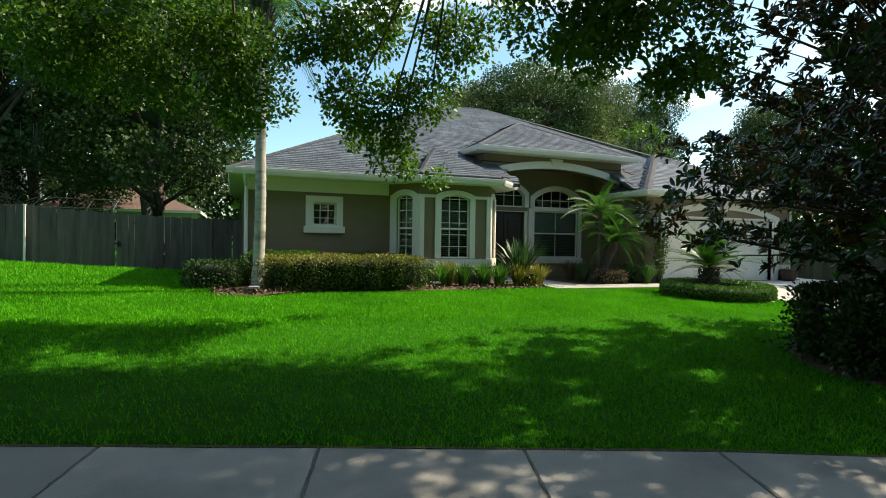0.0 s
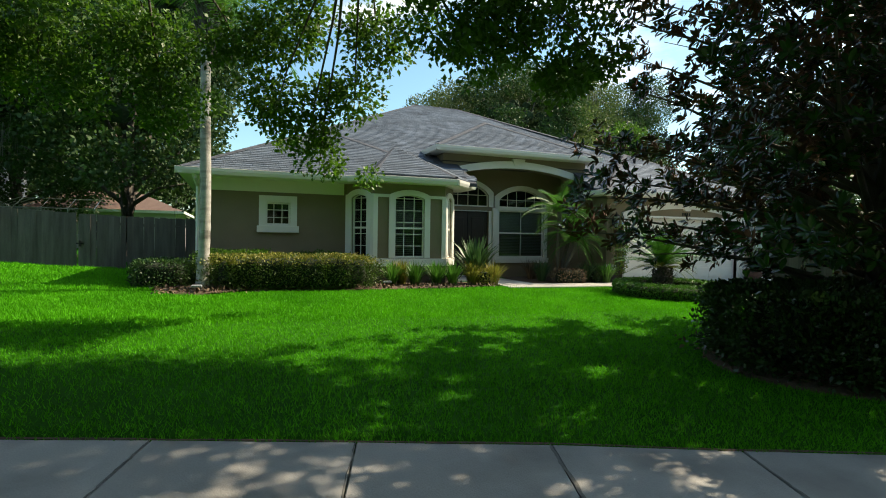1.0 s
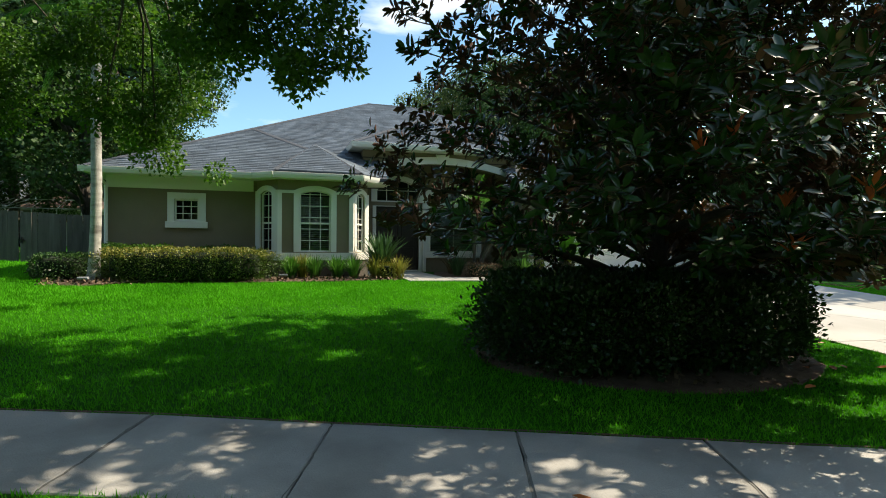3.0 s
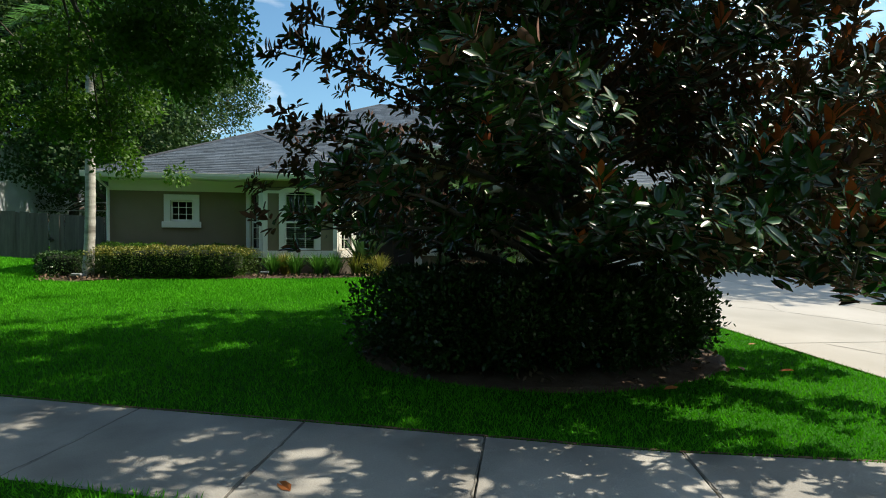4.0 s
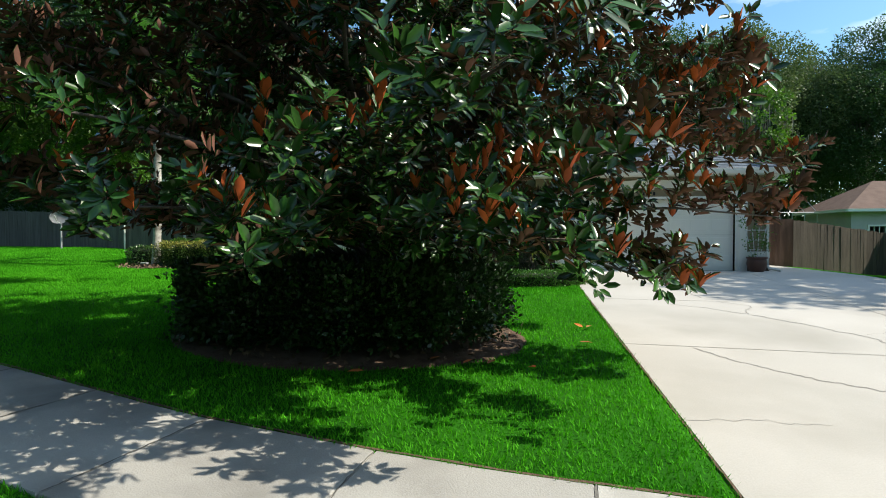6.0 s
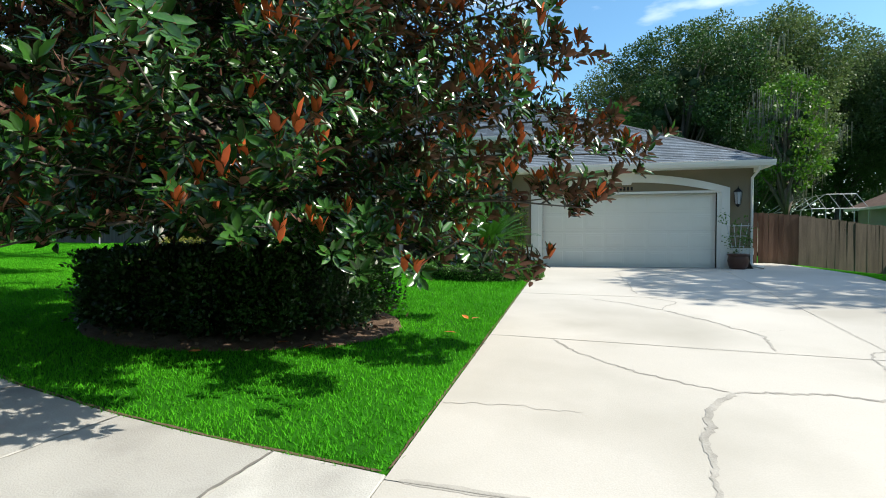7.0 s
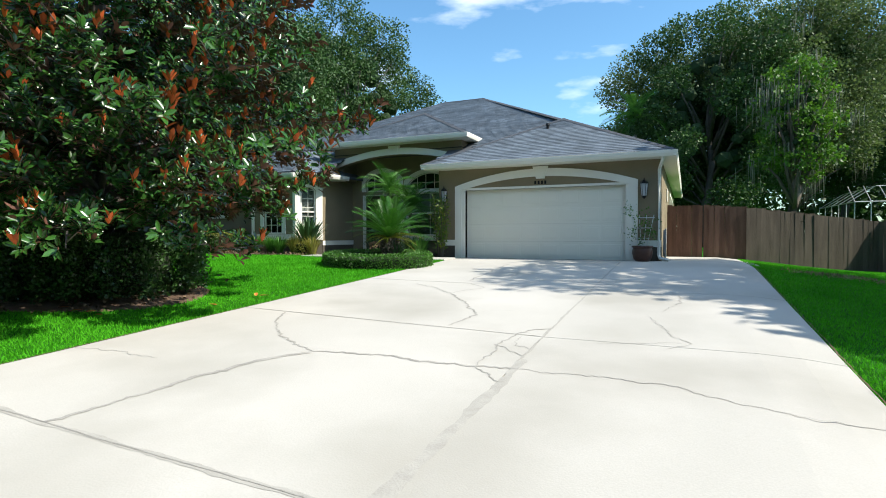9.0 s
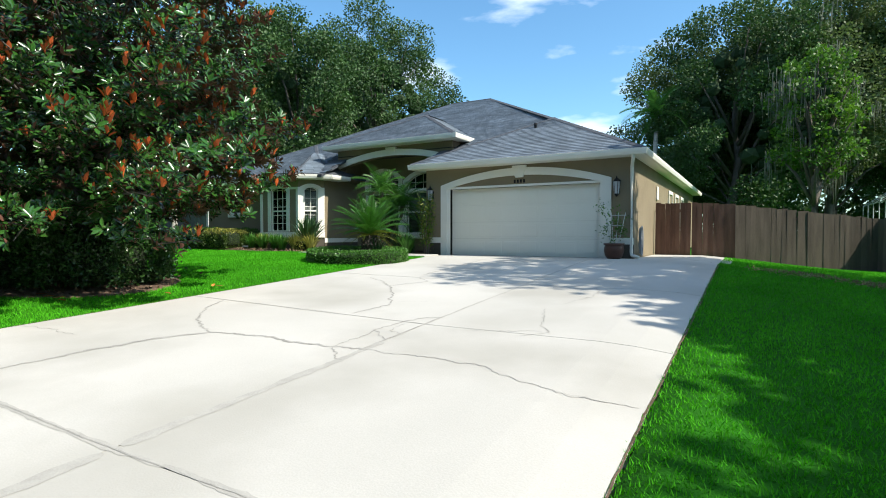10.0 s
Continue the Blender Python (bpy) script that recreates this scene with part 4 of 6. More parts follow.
        for layer, shift in ((0, 0.0), (1, -0.004)):
            v = np.stack([r + nrm * shift for r in ring], 1).reshape(-1, 3)
            idx = np.arange(n)[:, None] * 6 + off
            V.append(v)
            F.append(np.concatenate([idx + [0, 1, 2, 3], idx + [0, 3, 4, 5]]))
            I.append(np.tile(np.where(flush, 2, 1) if layer else np.zeros(n), 2))
            off += len(v)
    raw("crown", np.concatenate(V), np.concatenate(F), [MAG_TOP, MAG_UNDER, MAG_ORANGE], t, index=np.concatenate(I))
    return t


magnolia((9.7, 4.35), 9.3, 11)


def bush(name, at, size, label, material, seed, n, leaf=0.05, category="bush", group="", rot=0.0, core=0.86, tips=None, plan=4):
    """A clipped or loose shrub: leaves on a rounded block over a core painted as shade."""
    rng = np.random.default_rng(seed)
    x, y = at
    sx, sy, sz = size
    z = g(x, y)
    t = thing(name, (x, y, z), label, category, group)
    ca, sa = math.cos(rot), math.sin(rot)

    def shape(c):
        """Cube points drawn in to a rounded block, rounder in plan than in height."""
        pl = (np.abs(c[:, :1]) ** plan + np.abs(c[:, 1:2]) ** plan) ** (1 / plan)
        k = (pl ** 5 + np.abs(c[:, 2:3]) ** 5) ** (1 / 5)
        return c / k * [sx / 2, sy / 2, sz / 2]

    def place(q):
        return np.stack([x + q[:, 0] * ca - q[:, 1] * sa, y + q[:, 0] * sa + q[:, 1] * ca, z + sz / 2 + q[:, 2]], 1)

    # solid core; the shade between the leaves is put into its colour
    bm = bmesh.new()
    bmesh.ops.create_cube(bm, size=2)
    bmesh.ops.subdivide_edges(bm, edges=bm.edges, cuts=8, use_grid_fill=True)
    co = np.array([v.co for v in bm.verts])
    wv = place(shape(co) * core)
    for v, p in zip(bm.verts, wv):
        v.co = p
    part("core", bm, CORE_SHADE, t)
    wts = np.array([sy * sz, sy * sz, sx * sz, sx * sz, sx * sy, sx * sy * 0.05])
    face = rng.choice(6, n, p=wts / wts.sum())
    d = rng.uniform(-1, 1, (n, 3))
    d[np.arange(n), face // 2] = np.where(face % 2, -1.0, 1.0)
    q = shape(d)
    d = d / np.linalg.norm(d, axis=1, keepdims=True)
    wob = 1 + 0.06 * np.sin(q[:, :1] * 5.1 + seed) * np.cos(q[:, 1:2] * 4.3) + rng.normal(size=(n, 1)) * 0.05 + 0.05 * np.sin(q[:, :1] * 11 + q[:, 1:2] * 7)
    v, f = leaves_at(rng, place(q * wob), leaf, leaf * 0.55, 0.35, d)
    if tips is not None:
        m = ((q[:, 2] > sz * 0.25) & (rng.random(n) < 0.7)).astype(int)
        raw("foliage", v, f, [material, tips], t, index=m)
    else:
        raw("foliage", v, f, material, t)
    return t


bush("hedge", (2.5, 12.55), (3.9, 1.05, 0.78), "clipped hedge with yellow-green tips before the house", LEAF_HEDGE, 3, 15000, 0.05, "hedge", tips=LEAF_GOLD)
bush("hedge", (1.1, 13.5), (1.7, 0.7, 0.85), "low bright green shrub row against the stucco wall", LEAF_MID, 4, 5000, 0.05, "hedge")
bush("hedge", (3.2, 13.75), (1.9, 0.5, 0.82), "low bright green shrub row against the stucco wall", LEAF_MID, 14, 4000, 0.05, "hedge")
bush("hedge", (-0.4, 13.6), (1.2, 1.6, 0.6), "dark low shrub at the house corner", LEAF_DARKHEDGE, 5, 4000, 0.06, "hedge")
bush("hedge", (9.35, 4.25), (4.3, 2.7, 1.05), "dark clipped hedge round the magnolia trunk", LEAF_DARKHEDGE, 6, 36000, 0.072, "hedge", core=0.80, plan=2.6)


def ring_hedge(at, rx, ry, width, h, label, material, seed, n):
    """A clipped low hedge that runs round an island, with a planted hollow inside."""
    rng = np.random.default_rng(seed)
    x, y = at
    t = thing("groundcover", (x, y, g(x, y)), label, "groundcover")
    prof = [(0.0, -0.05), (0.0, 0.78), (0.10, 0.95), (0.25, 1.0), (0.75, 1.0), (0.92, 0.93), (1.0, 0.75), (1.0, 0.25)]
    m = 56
    # ring body in near-black, painted as the hedge's inner shade
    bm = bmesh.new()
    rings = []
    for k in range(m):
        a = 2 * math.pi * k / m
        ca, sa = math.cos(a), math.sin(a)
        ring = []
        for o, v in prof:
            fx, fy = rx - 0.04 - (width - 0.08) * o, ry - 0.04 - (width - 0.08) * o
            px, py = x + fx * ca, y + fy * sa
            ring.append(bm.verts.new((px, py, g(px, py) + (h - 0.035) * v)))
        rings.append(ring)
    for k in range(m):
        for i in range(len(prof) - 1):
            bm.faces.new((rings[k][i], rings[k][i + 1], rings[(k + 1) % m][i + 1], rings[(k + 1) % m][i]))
    part("core", bm, CORE_SHADE, t)
    a = rng.uniform(0, 2 * math.pi, n)
    u = rng.uniform(0, 1, n)
    # outer face, top and inner face
    o = np.interp(u, [0, 0.4, 0.5, 0.82, 0.9, 1.0], [0, 0, 0.12, 0.88, 1.0, 1.0])
    v = np.interp(u, [0, 0.4, 0.5, 0.82, 0.9, 1.0], [0.02, 0.85, 1.0, 1.0, 0.9, 0.4]) + rng.normal(size=n) * 0.05
    fx, fy = rx - width * o + rng.normal(size=n) * 0.02, ry - width * o + rng.normal(size=n) * 0.02
    px, py = x + fx * np.cos(a), y + fy * np.sin(a)
    out = np.stack([np.cos(a) * (1 - 2 * o), np.sin(a) * (1 - 2 * o), 0.4 + v * 0.6], 1)
    vv, ff = leaves_at(rng, np.stack([px, py, gz(px, py) + h * v], 1), 0.042, 0.026, 0.3, out / np.linalg.norm(out, axis=1, keepdims=True))
    raw("foliage", vv, ff, material, t)
    k = n // 5
    r, a = np.sqrt(rng.random(k)), rng.uniform(0, 2 * math.pi, k)
    px, py = x + (rx - width) * r * np.cos(a), y + (ry - width) * r * np.sin(a)
    vv, ff = leaves_at(rng, np.stack([px, py, gz(px, py) + rng.uniform(0.03, 0.16, k)], 1), 0.05, 0.03, 0.3)
    raw("inner_planting", vv, ff, LEAF_DARKHEDGE, t)
    return t


ring_hedge((11.9, 10.5), 1.55, 1.15, 0.50, 0.34, "low clipped bright green hedge ring round the cycad", LEAF_IVY, 7, 15000)


# ---- fences ----
def fence(name, pts, z_top, material, label, base_drop=0.0, plank=0.143, seed=1, posts=()):
    """Upright boards of uneven height and width along pts, on rails."""
    rng = random.Random(seed)
    x0, y0 = pts[0]
    t = thing(name, (x0, y0, g(x0, y0)), label, "fence")
    o = base_of(t)
    meshes = []
    for k in range(5):
        bm = bmesh.new()
        w = plank + 0.004 - 0.002 * k
        box(bm, -w / 2, w / 2, -0.009, 0.009, 0, 1.0)
        top = [v for v in bm.verts if v.co.z > 0.5]
        for v in top:
            v.co.z -= 0.012 * (abs(v.co.x) > 0) * (k % 2) * (1 if v.co.x > 0 else 0)
        me = bpy.data.meshes.new("board")
        bm.to_mesh(me)
        bm.free()
        me.materials.append(material)
        meshes.append(me)
    dist = 0
    for (xa, ya), (xb, yb), ta, tb in zip(pts, pts[1:], z_top, z_top[1:]):
        L = math.hypot(xb - xa, yb - ya)
        ang = math.degrees(math.atan2(yb - ya, xb - xa))
        n = int(L / plank)
        for i in range(n):
            f = (i + 0.5) / n
            x, y = xa + (xb - xa) * f, ya + (yb - ya) * f
            zb = g(x, y) - 0.02
            zt = ta + (tb - ta) * f + rng.uniform(-0.018, 0.018)
            ob = new("board", rng.choice(meshes))
            ob.parent = t
            ob.matrix_local = Matrix.Translation(-o) @ pose(x + rng.uniform(-0.004, 0.004), y + rng.uniform(-0.008, 0.008), zb, rng.uniform(-0.6, 0.6), rng.uniform(-0.5, 0.5), ang) @ Matrix.Diagonal((L / n / plank * 1.02, 1, zt - zb, 1))
        for fz in (0.2, 0.85):
            bm = bmesh.new()
            nx, ny = -(yb - ya) / L * 0.045, (xb - xa) / L * 0.045
            za, zc = g(xa, ya), g(xb, yb)
            tube(bm, [(xa + nx, ya + ny, za + (ta - za) * fz), (xb + nx, yb + ny, zc + (tb - zc) * fz)], [0.045, 0.045], 4)
            part("rail", bm, material, t)
    return t


fence("fence", [(-16, 22.3), (-5.5, 18.62)], [2.75, 2.36], FENCE, "weathered grey wooden board fence", seed=1)
fence("fence", [(-5.5, 18.62), (-3.3, 18.6)], [2.36, 2.2], FENCE, "weathered grey wooden board fence", seed=2)
fence("gate", [(-3.25, 18.6), (-2.0, 18.6)], [2.2, 2.14], FENCE, "weathered grey wooden gate with dark latch", seed=3)
fence("fence", [(-1.95, 18.6), (0.28, 18.6)], [2.14, 2.1], FENCE, "weathered grey wooden board fence beside the house", seed=4)
fence("gate", [(18.98, 17.2), (20.04, 17.2)], [1.97, 1.95], FENCE_R, "reddish brown wooden side gate", seed=5)
fence("fence", [(20.08, 17.2), (21.3, 17.3)], [1.95, 1.86], FENCE_R, "reddish brown wooden board fence", seed=6)
fence("fence", [(21.3, 17.3), (25.0, 18.7)], [1.86, 1.42], FENCE_B, "weathered grey wooden board fence", seed=7)
fence("fence", [(25.0, 18.7), (31, 15.5)], [1.42, 1.2], FENCE_B, "weathered grey wooden board fence", seed=8)


# ---- trees round the place ----
# street tree: drooping sprays low over the lawn, denser crown above
def street_tree():
    rng = np.random.default_rng(21)
    x, y = -2.7, 6.3
    z = g(x, y)
    t = thing("street_tree", (x, y, z), "broadleaf street tree with bright green drooping branches", "tree")
    low = [(1.76, 8.5, 3.75, 0.55), (2.5, 8.75, 2.95, 0.42), (3.0, 8.3, 3.9, 0.5), (2.0, 8.4, 5.0, 0.7), (3.3, 8.0, 4.8, 0.6), (1.2, 8.6, 4.7, 0.5), (2.3, 8.6, 3.3, 0.4), (-0.16, 9.0, 4.4, 0.7), (-1.0, 9.1, 4.9, 0.8),
           (-1.6, 9.2, 4.0, 0.6), (0.1, 9.0, 3.6, 0.5), (5.2, 4.7, 3.85, 0.4), (4.4, 5.5, 4.2, 0.5), (3.6, 5.8, 4.3, 0.5), (4.8, 5.0, 3.5, 0.35), (3.9, 5.4, 3.8, 0.4), (4.9, 5.6, 4.6, 0.5), (-2.4, 9.4, 4.8, 0.9)]
    cs, rs = [np.array(c[:3]) for c in low], [c[3] for c in low]
    for c in list(low):
        for k in range(3):
            cs.append(np.array(c[:3]) + rng.normal(size=3) * [0.45, 0.40, 0.26])
            rs.append(c[3] * rng.uniform(0.45, 0.75))
    up_c, up_r = [], []
    for k in range(120):
        a, r = k * 2.399, math.sqrt((k + 0.5) / 120)
        px, py = 3.6 + 5.8 * r * math.cos(a), 4.4 + 3.6 * r * math.sin(a)
        up_c.append(np.array([px, min(py, 7.9 if px < 4.6 else 6.2), 7.3 + rng.uniform(-0.7, 1.8)]))
        up_r.append(rng.uniform(0.6, 1.0))
    bm = bmesh.new()
    top = Vector((x + 0.8, y, z + 7.0))
    tube(bm, [(x, y, z - 0.2), (x, y, z + 0.1), (x + 0.1, y, z + 2), (x + 0.4, y, z + 4.5), top], [0.3, 0.22, 0.17, 0.13, 0.07], 9)
    hubs = [Vector((-0.4, 7.7, 5.7)), Vector((2.5, 6.4, 5.6)), Vector((-1.6, 8.3, 6.0)), Vector((7.0, 4.0, 7.4))]
    for h in hubs:
        tube(bm, [top - Vector((0, 0, 0.4)), top.lerp(h, 0.5) + Vector((0, 0, 0.5)), h], [0.08, 0.06, 0.04], 6)
    for c in cs[:len(low)]:
        c = Vector(c)
        s = min(hubs, key=lambda h: (h - c).length)
        m = s.lerp(c, 0.5) + Vector((0.12, 0.1, 0.35))
        tube(bm, [s, m, c.lerp(m, 0.3), c + Vector((0, 0, -0.2))], [0.03, 0.02, 0.014, 0.004], 5)
    part("trunk", bm, BARK, t, smooth=True)
    P, O = clump_cloud(rng, cs, rs, 2700, 0.9)
    P2, O2 = clump_cloud(rng, up_c, up_r, 1150, 0.85)
    v, f = leaves_at(rng, P, 0.088, 0.052, -0.1, O)
    raw("drooping_foliage", v, f, LEAF_MID, t)
    v, f = leaves_at(rng, P2, 0.125, 0.078, -0.1, O2)
    raw("crown", v, f, LEAF_MID, t)


street_tree()
BACK = [(-2.7, 23.0, 13, 4.4, 4), (-4.2, 33, 17, 5.6, 4), (-7.9, 22.6, 14, 5, 2), (-15.5, 26, 14, 5.5, 2), (-19, 33, 15, 7, 0), (-24, 25, 14, 6, 0), (-11, 38, 16, 6, 0), (18, 40, 13.5, 4.8, 1), (23.5, 43, 15, 5.5, 1),
        (20.8, 35.5, 14.5, 4.6, 0), (26, 38.5, 15.5, 5.5, 1), (26.8, 46, 15, 5.5, 0), (42, 50, 18, 7, 0), (24.1, 27.2, 9.0, 1.7, 3), (36, 51, 17, 6, 1), (31, 50, 16, 6, 0), (48, 36, 15, 6, 0)]
for k, (x, y, h, r, olive) in enumerate(BACK):
    tree("oak_tree", (x, y), h, r, 0.32, (LEAF_OAK, LEAF_OLIVE, LEAF_OAK, LEAF_MID, LEAF_OAK)[olive], "tall tree with greyish green foliage behind the house" if olive == 1 else "tall oak with dense dark foliage beyond the fence", 30 + k, leaf=0.16, per=600, clumps=46, group="background trees", moss=34 if x > 22 else 14 if x < -5 else 4, low=(0.36 if x > 22 else 0.16, 0.36 if x > 22 else 0.16, 0.5, 0.45, 0.24)[olive], clump_r=0.25)
tree("oak_tree", (32.7, 7.6), 11, 4.2, 0.3, LEAF_OAK, "oak beside the side lawn", 80, leaf=0.36, per=260, clumps=36, group="background trees")
tree("oak_tree", (31.2, 12.0), 14, 4.6, 0.3, LEAF_OAK, "oak beside the side lawn", 81, leaf=0.3, per=280, clumps=38, group="background trees")
tree("oak_tree", (33.8, 2.2), 10.5, 3.8, 0.28, LEAF_OAK, "oak beside the side lawn", 82, leaf=0.38, per=250, clumps=32, group="background trees")
# added out of view: its crown keeps sky light off the near lawn
tree("street_tree", (-5.5, 0.5), 9.5, 5.6, 0.24, LEAF_MID, "unseen broadleaf tree added in the verge to block sky light", 83, leaf=0.36, per=400, clumps=46, low=0.5, group="street trees", lean=(4.5, 1.0))
# invented row behind the camera, never in view, to lower sky fill
for k, (x, y) in enumerate(((-11, -16), (1, -17.5), (13, -17), (26, -16))):
    tree("oak_tree", (x, y), 14, 6.2, 0.34, LEAF_OAK, "unseen oak added across the street to cut sky light", 90 + k, leaf=0.45, per=150, clumps=34, group="background trees")
# far woods all round
rng = np.random.default_rng(99)
WC, WR = [], []
for k in range(150):
    a = 2 * math.pi * k / 150
    d = rng.uniform(58, 75)
    for q in range(3):
        WC.append(np.array([10 + d * math.cos(a), 10 + d * math.sin(a), 1.5 + 3.2 * q + rng.uniform(-0.5, 0.8)]))
        WR.append(rng.uniform(2.4, 3.6))
P, O = clump_cloud(rng, WC, WR, 36, 0.9)
v, f = leaves_at(rng, P, 0.75, 0.5, 0.1, O)
tagged(raw("woods", v, f, LEAF_OAK), "distant dark green woods round the gardens", "woods", kind="stuff")



# ---- beds and walkway ----
def bed(name, pts, material, label, category, dz=0.03, kind="structure"):
    """A mulched bed inside a rounded outline, a little higher in the middle."""
    cx, cy = sum(p[0] for p in pts) / len(pts), sum(p[1] for p in pts) / len(pts)
    bm = bmesh.new()
    rings = []
    rnd = random.Random(len(pts))
    for f, h in ((1.0, -0.02), (0.96, dz), (0.7, dz + 0.03), (0.35, dz + 0.04)):
        rings.append([bm.verts.new((cx + (x - cx) * f, cy + (y - cy) * f, g(cx + (x - cx) * f, cy + (y - cy) * f) + h + rnd.uniform(-0.01, 0.01))) for x, y in pts])
    for a, b in zip(rings, rings[1:]):
        for i in range(len(pts)):
            bm.faces.new((a[i], a[(i + 1) % len(pts)], b[(i + 1) % len(pts)], b[i]))
    bm.faces.new(rings[-1])
    return tagged(part(name, bm, material), label, category, kind=kind)


def oval(cx, cy, rx, ry, n=40):
    return [(cx + rx * math.cos(2 * math.pi * k / n) * (1 + 0.02 * math.sin(3 * k)), cy + ry * math.sin(2 * math.pi * k / n)) for k in range(n)]


bed("mulch_bed", oval(9.45, 4.25, 2.5, 1.78), MULCH, "dark bark mulch ring under the magnolia", "mulch")
bed("mulch_bed", [(-0.5, 12.4), (-0.1, 11.85), (0.5, 11.65), (1.2, 11.98), (2.5, 12.1), (4.5, 12.15), (6.5, 12.3), (7.9, 12.45), (8.0, 13.2), (7.2, 14.2), (4.0, 14.2), (0.4, 14.2), (-0.3, 13.6)], MULCH, "brown bark mulch bed along the house front", "mulch")
bed("mulch_bed", [(9.3, 13.05), (12.2, 12.95), (12.25, 14.5), (12.25, 16.2), (9.9, 16.2), (9.4, 14.5)], MULCH, "brown mulch bed beside the entry", "mulch")
chips = np.random.default_rng(5)
cp = np.concatenate([np.stack([chips.normal(9.4, 1.3, 900), chips.normal(4.0, 1.0, 900)], 1), np.stack([chips.uniform(-0.4, 1.4, 260), chips.uniform(11.7, 12.5, 260)], 1), np.stack([chips.uniform(4.4, 7.8, 400), chips.uniform(12.2, 12.9, 400)], 1)])
cp = cp[(np.hypot((cp[:, 0] - 9.4) / 2.6, (cp[:, 1] - 4.55) / 2.1) < 0.98) | (cp[:, 1] > 10)]
cz = gz(cp[:, 0], cp[:, 1]) + 0.07
v, f = leaves_at(chips, np.stack([cp[:, 0], cp[:, 1], cz], 1), 0.09, 0.05, -0.05)
LITTER = mat("dry fallen leaf", (0.10, 0.06, 0.034), (0.22, 0.15, 0.09), 5, 40, 0.8, 0.0, island=0.4)
tagged(raw("leaf_litter", v, f, LITTER), "dry brown fallen leaves and bark chips", "leaf litter", kind="stuff")
walkway = thing("walkway", (9, 13, g(9, 13)), "pale concrete garden walkway to the front door", "walkway", kind="structure")
for x0, x1, y0, y1 in ((8.0, 9.3, 12.1, 13.05), (9.3, 10.8, 12.1, 12.95), (10.8, 12.2, 12.1, 12.95), (12.2, 13.19, 12.1, 12.95), (8.0, 9.3, 13.06, 14.4), (7.3, 9.3, 14.41, 16.28)):
    slab("slab", walkway, [(x0 + 0.005, y0), (x1 - 0.005, y0), (x1 - 0.005, y1), (x0 + 0.005, y1)], CONCRETE, lift=0.05)

# cracks and joints of the drive
MAIN_CRACK = (([(14.03, 4.3), (14.42, 3.72), (14.97, 3.19), (15.42, 2.93), (15.78, 2.76)], 0.030), ([(15.78, 2.76), (15.49, 2.22), (15.29, 1.57), (15.25, 0.97), (15.2, 0.64), (15.14, 0.36)], 0.065),
              ([(15.78, 2.76), (16.42, 2.92), (17.01, 2.95), (17.57, 2.98), (18.06, 3.07)], 0.034), ([(18.06, 3.07), (18.58, 3.12), (19.05, 3.11), (19.46, 3.04), (19.82, 2.88), (20.45, 2.60), (21.0, 2.64)], 0.010))
SIDE_CRACKS = (([(14.6, 7.65), (15.73, 6.75), (16.04, 7.6), (15.61, 8.05)], 0.022), ([(15.73, 6.75), (16.29, 6.07), (16.82, 5.23), (16.64, 4.5)], 0.032), ([(15.28, 11.6), (15.38, 9.62), (15.46, 8.4)], 0.024),
               ([(16.8, 5.5), (17.2, 5.75)], 0.008), ([(19.33, 8.06), (19.46, 7.54), (19.31, 6.33)], 0.011), ([(19.12, 5.9), (19.27, 5.4), (19.4, 4.8), (19.58, 4.57), (19.4, 4.25)], 0.014), ([(18.64, 4.25), (19.23, 4.42), (19.55, 4.57)], 0.007), ([(13.21, 1.74), (13.88, 1.83), (14.44, 1.86)], 0.010))
PATCH_CRACKS = (([(18.02, 4.83), (17.75, 4.63), (17.6, 4.16), (17.56, 3.84), (17.67, 3.48), (17.62, 2.99)], 0.020), ([(17.78, 4.28), (17.8, 3.87), (18.02, 3.82)], 0.016), ([(17.62, 2.99), (17.91, 2.68), (18.04, 2.6)], 0.020), ([(17.56, 3.84), (17.83, 3.64), (18.02, 3.51)], 0.012))
for pts, w in MAIN_CRACK + SIDE_CRACKS + PATCH_CRACKS:
    ribbon("crack", pts, w, CRACK, driveway, jag=0.045)
STAIN = mat("worn grey joint stain", (0.33, 0.315, 0.285), (0.42, 0.40, 0.362), 7, 60, 0.95, 0.2)
for pts, w in (([(18.02, -1.1), (18.02, 0.3)], 0.10), ([(18.02, 0.42), (18.03, 1.6), (18.04, 2.6), (18.03, 3.4)], 0.13), ([(18.0, 3.4), (18.0, 6), (18.0, 8.6)], 0.037), ([(18.0, 8.6), (18.0, 11), (18.0, 13.4)], 0.022), ([(13.3, 4.38), (15, 4.38), (17.95, 4.38)], 0.022), ([(13.3, 8.05), (15, 8.05), (17.9, 8.05)], 0.015), ([(13.3, 0.38), (15.1, 0.35), (18.0, 0.36), (21, 0.36)], 0.06)):
    ribbon("joint_stain", pts, w, STAIN, driveway, dz=0.0185, jag=0.012)
for pts, w in (([(18.0, 3.0), (18.0, 4.6)], 0.019), ([(13.3, 0.36), (17, 0.36), (21, 0.36)], 0.012), ([(13.6, 4.38), (17.95, 4.38)], 0.007)):
    ribbon("crack", pts, w, CRACK, driveway, dz=0.0215, jag=0.006)
ribbon("edge_soil", [(float(x), float(walk_in(x)) + 0.012) for x in np.linspace(-6, 13.15, 40)], 0.034, MULCH, sidewalk, dz=0.016, jag=0.006)
ribbon("edge_soil", [(13.185, y) for y in (0.5, 4, 8, 11.5)], 0.020, MULCH, driveway, dz=0.019, jag=0.008)
ribbon("edge_soil", [(21.07, y) for y in (0.5, 4, 8, 13)], 0.018, MULCH, driveway, dz=0.019, jag=0.008)
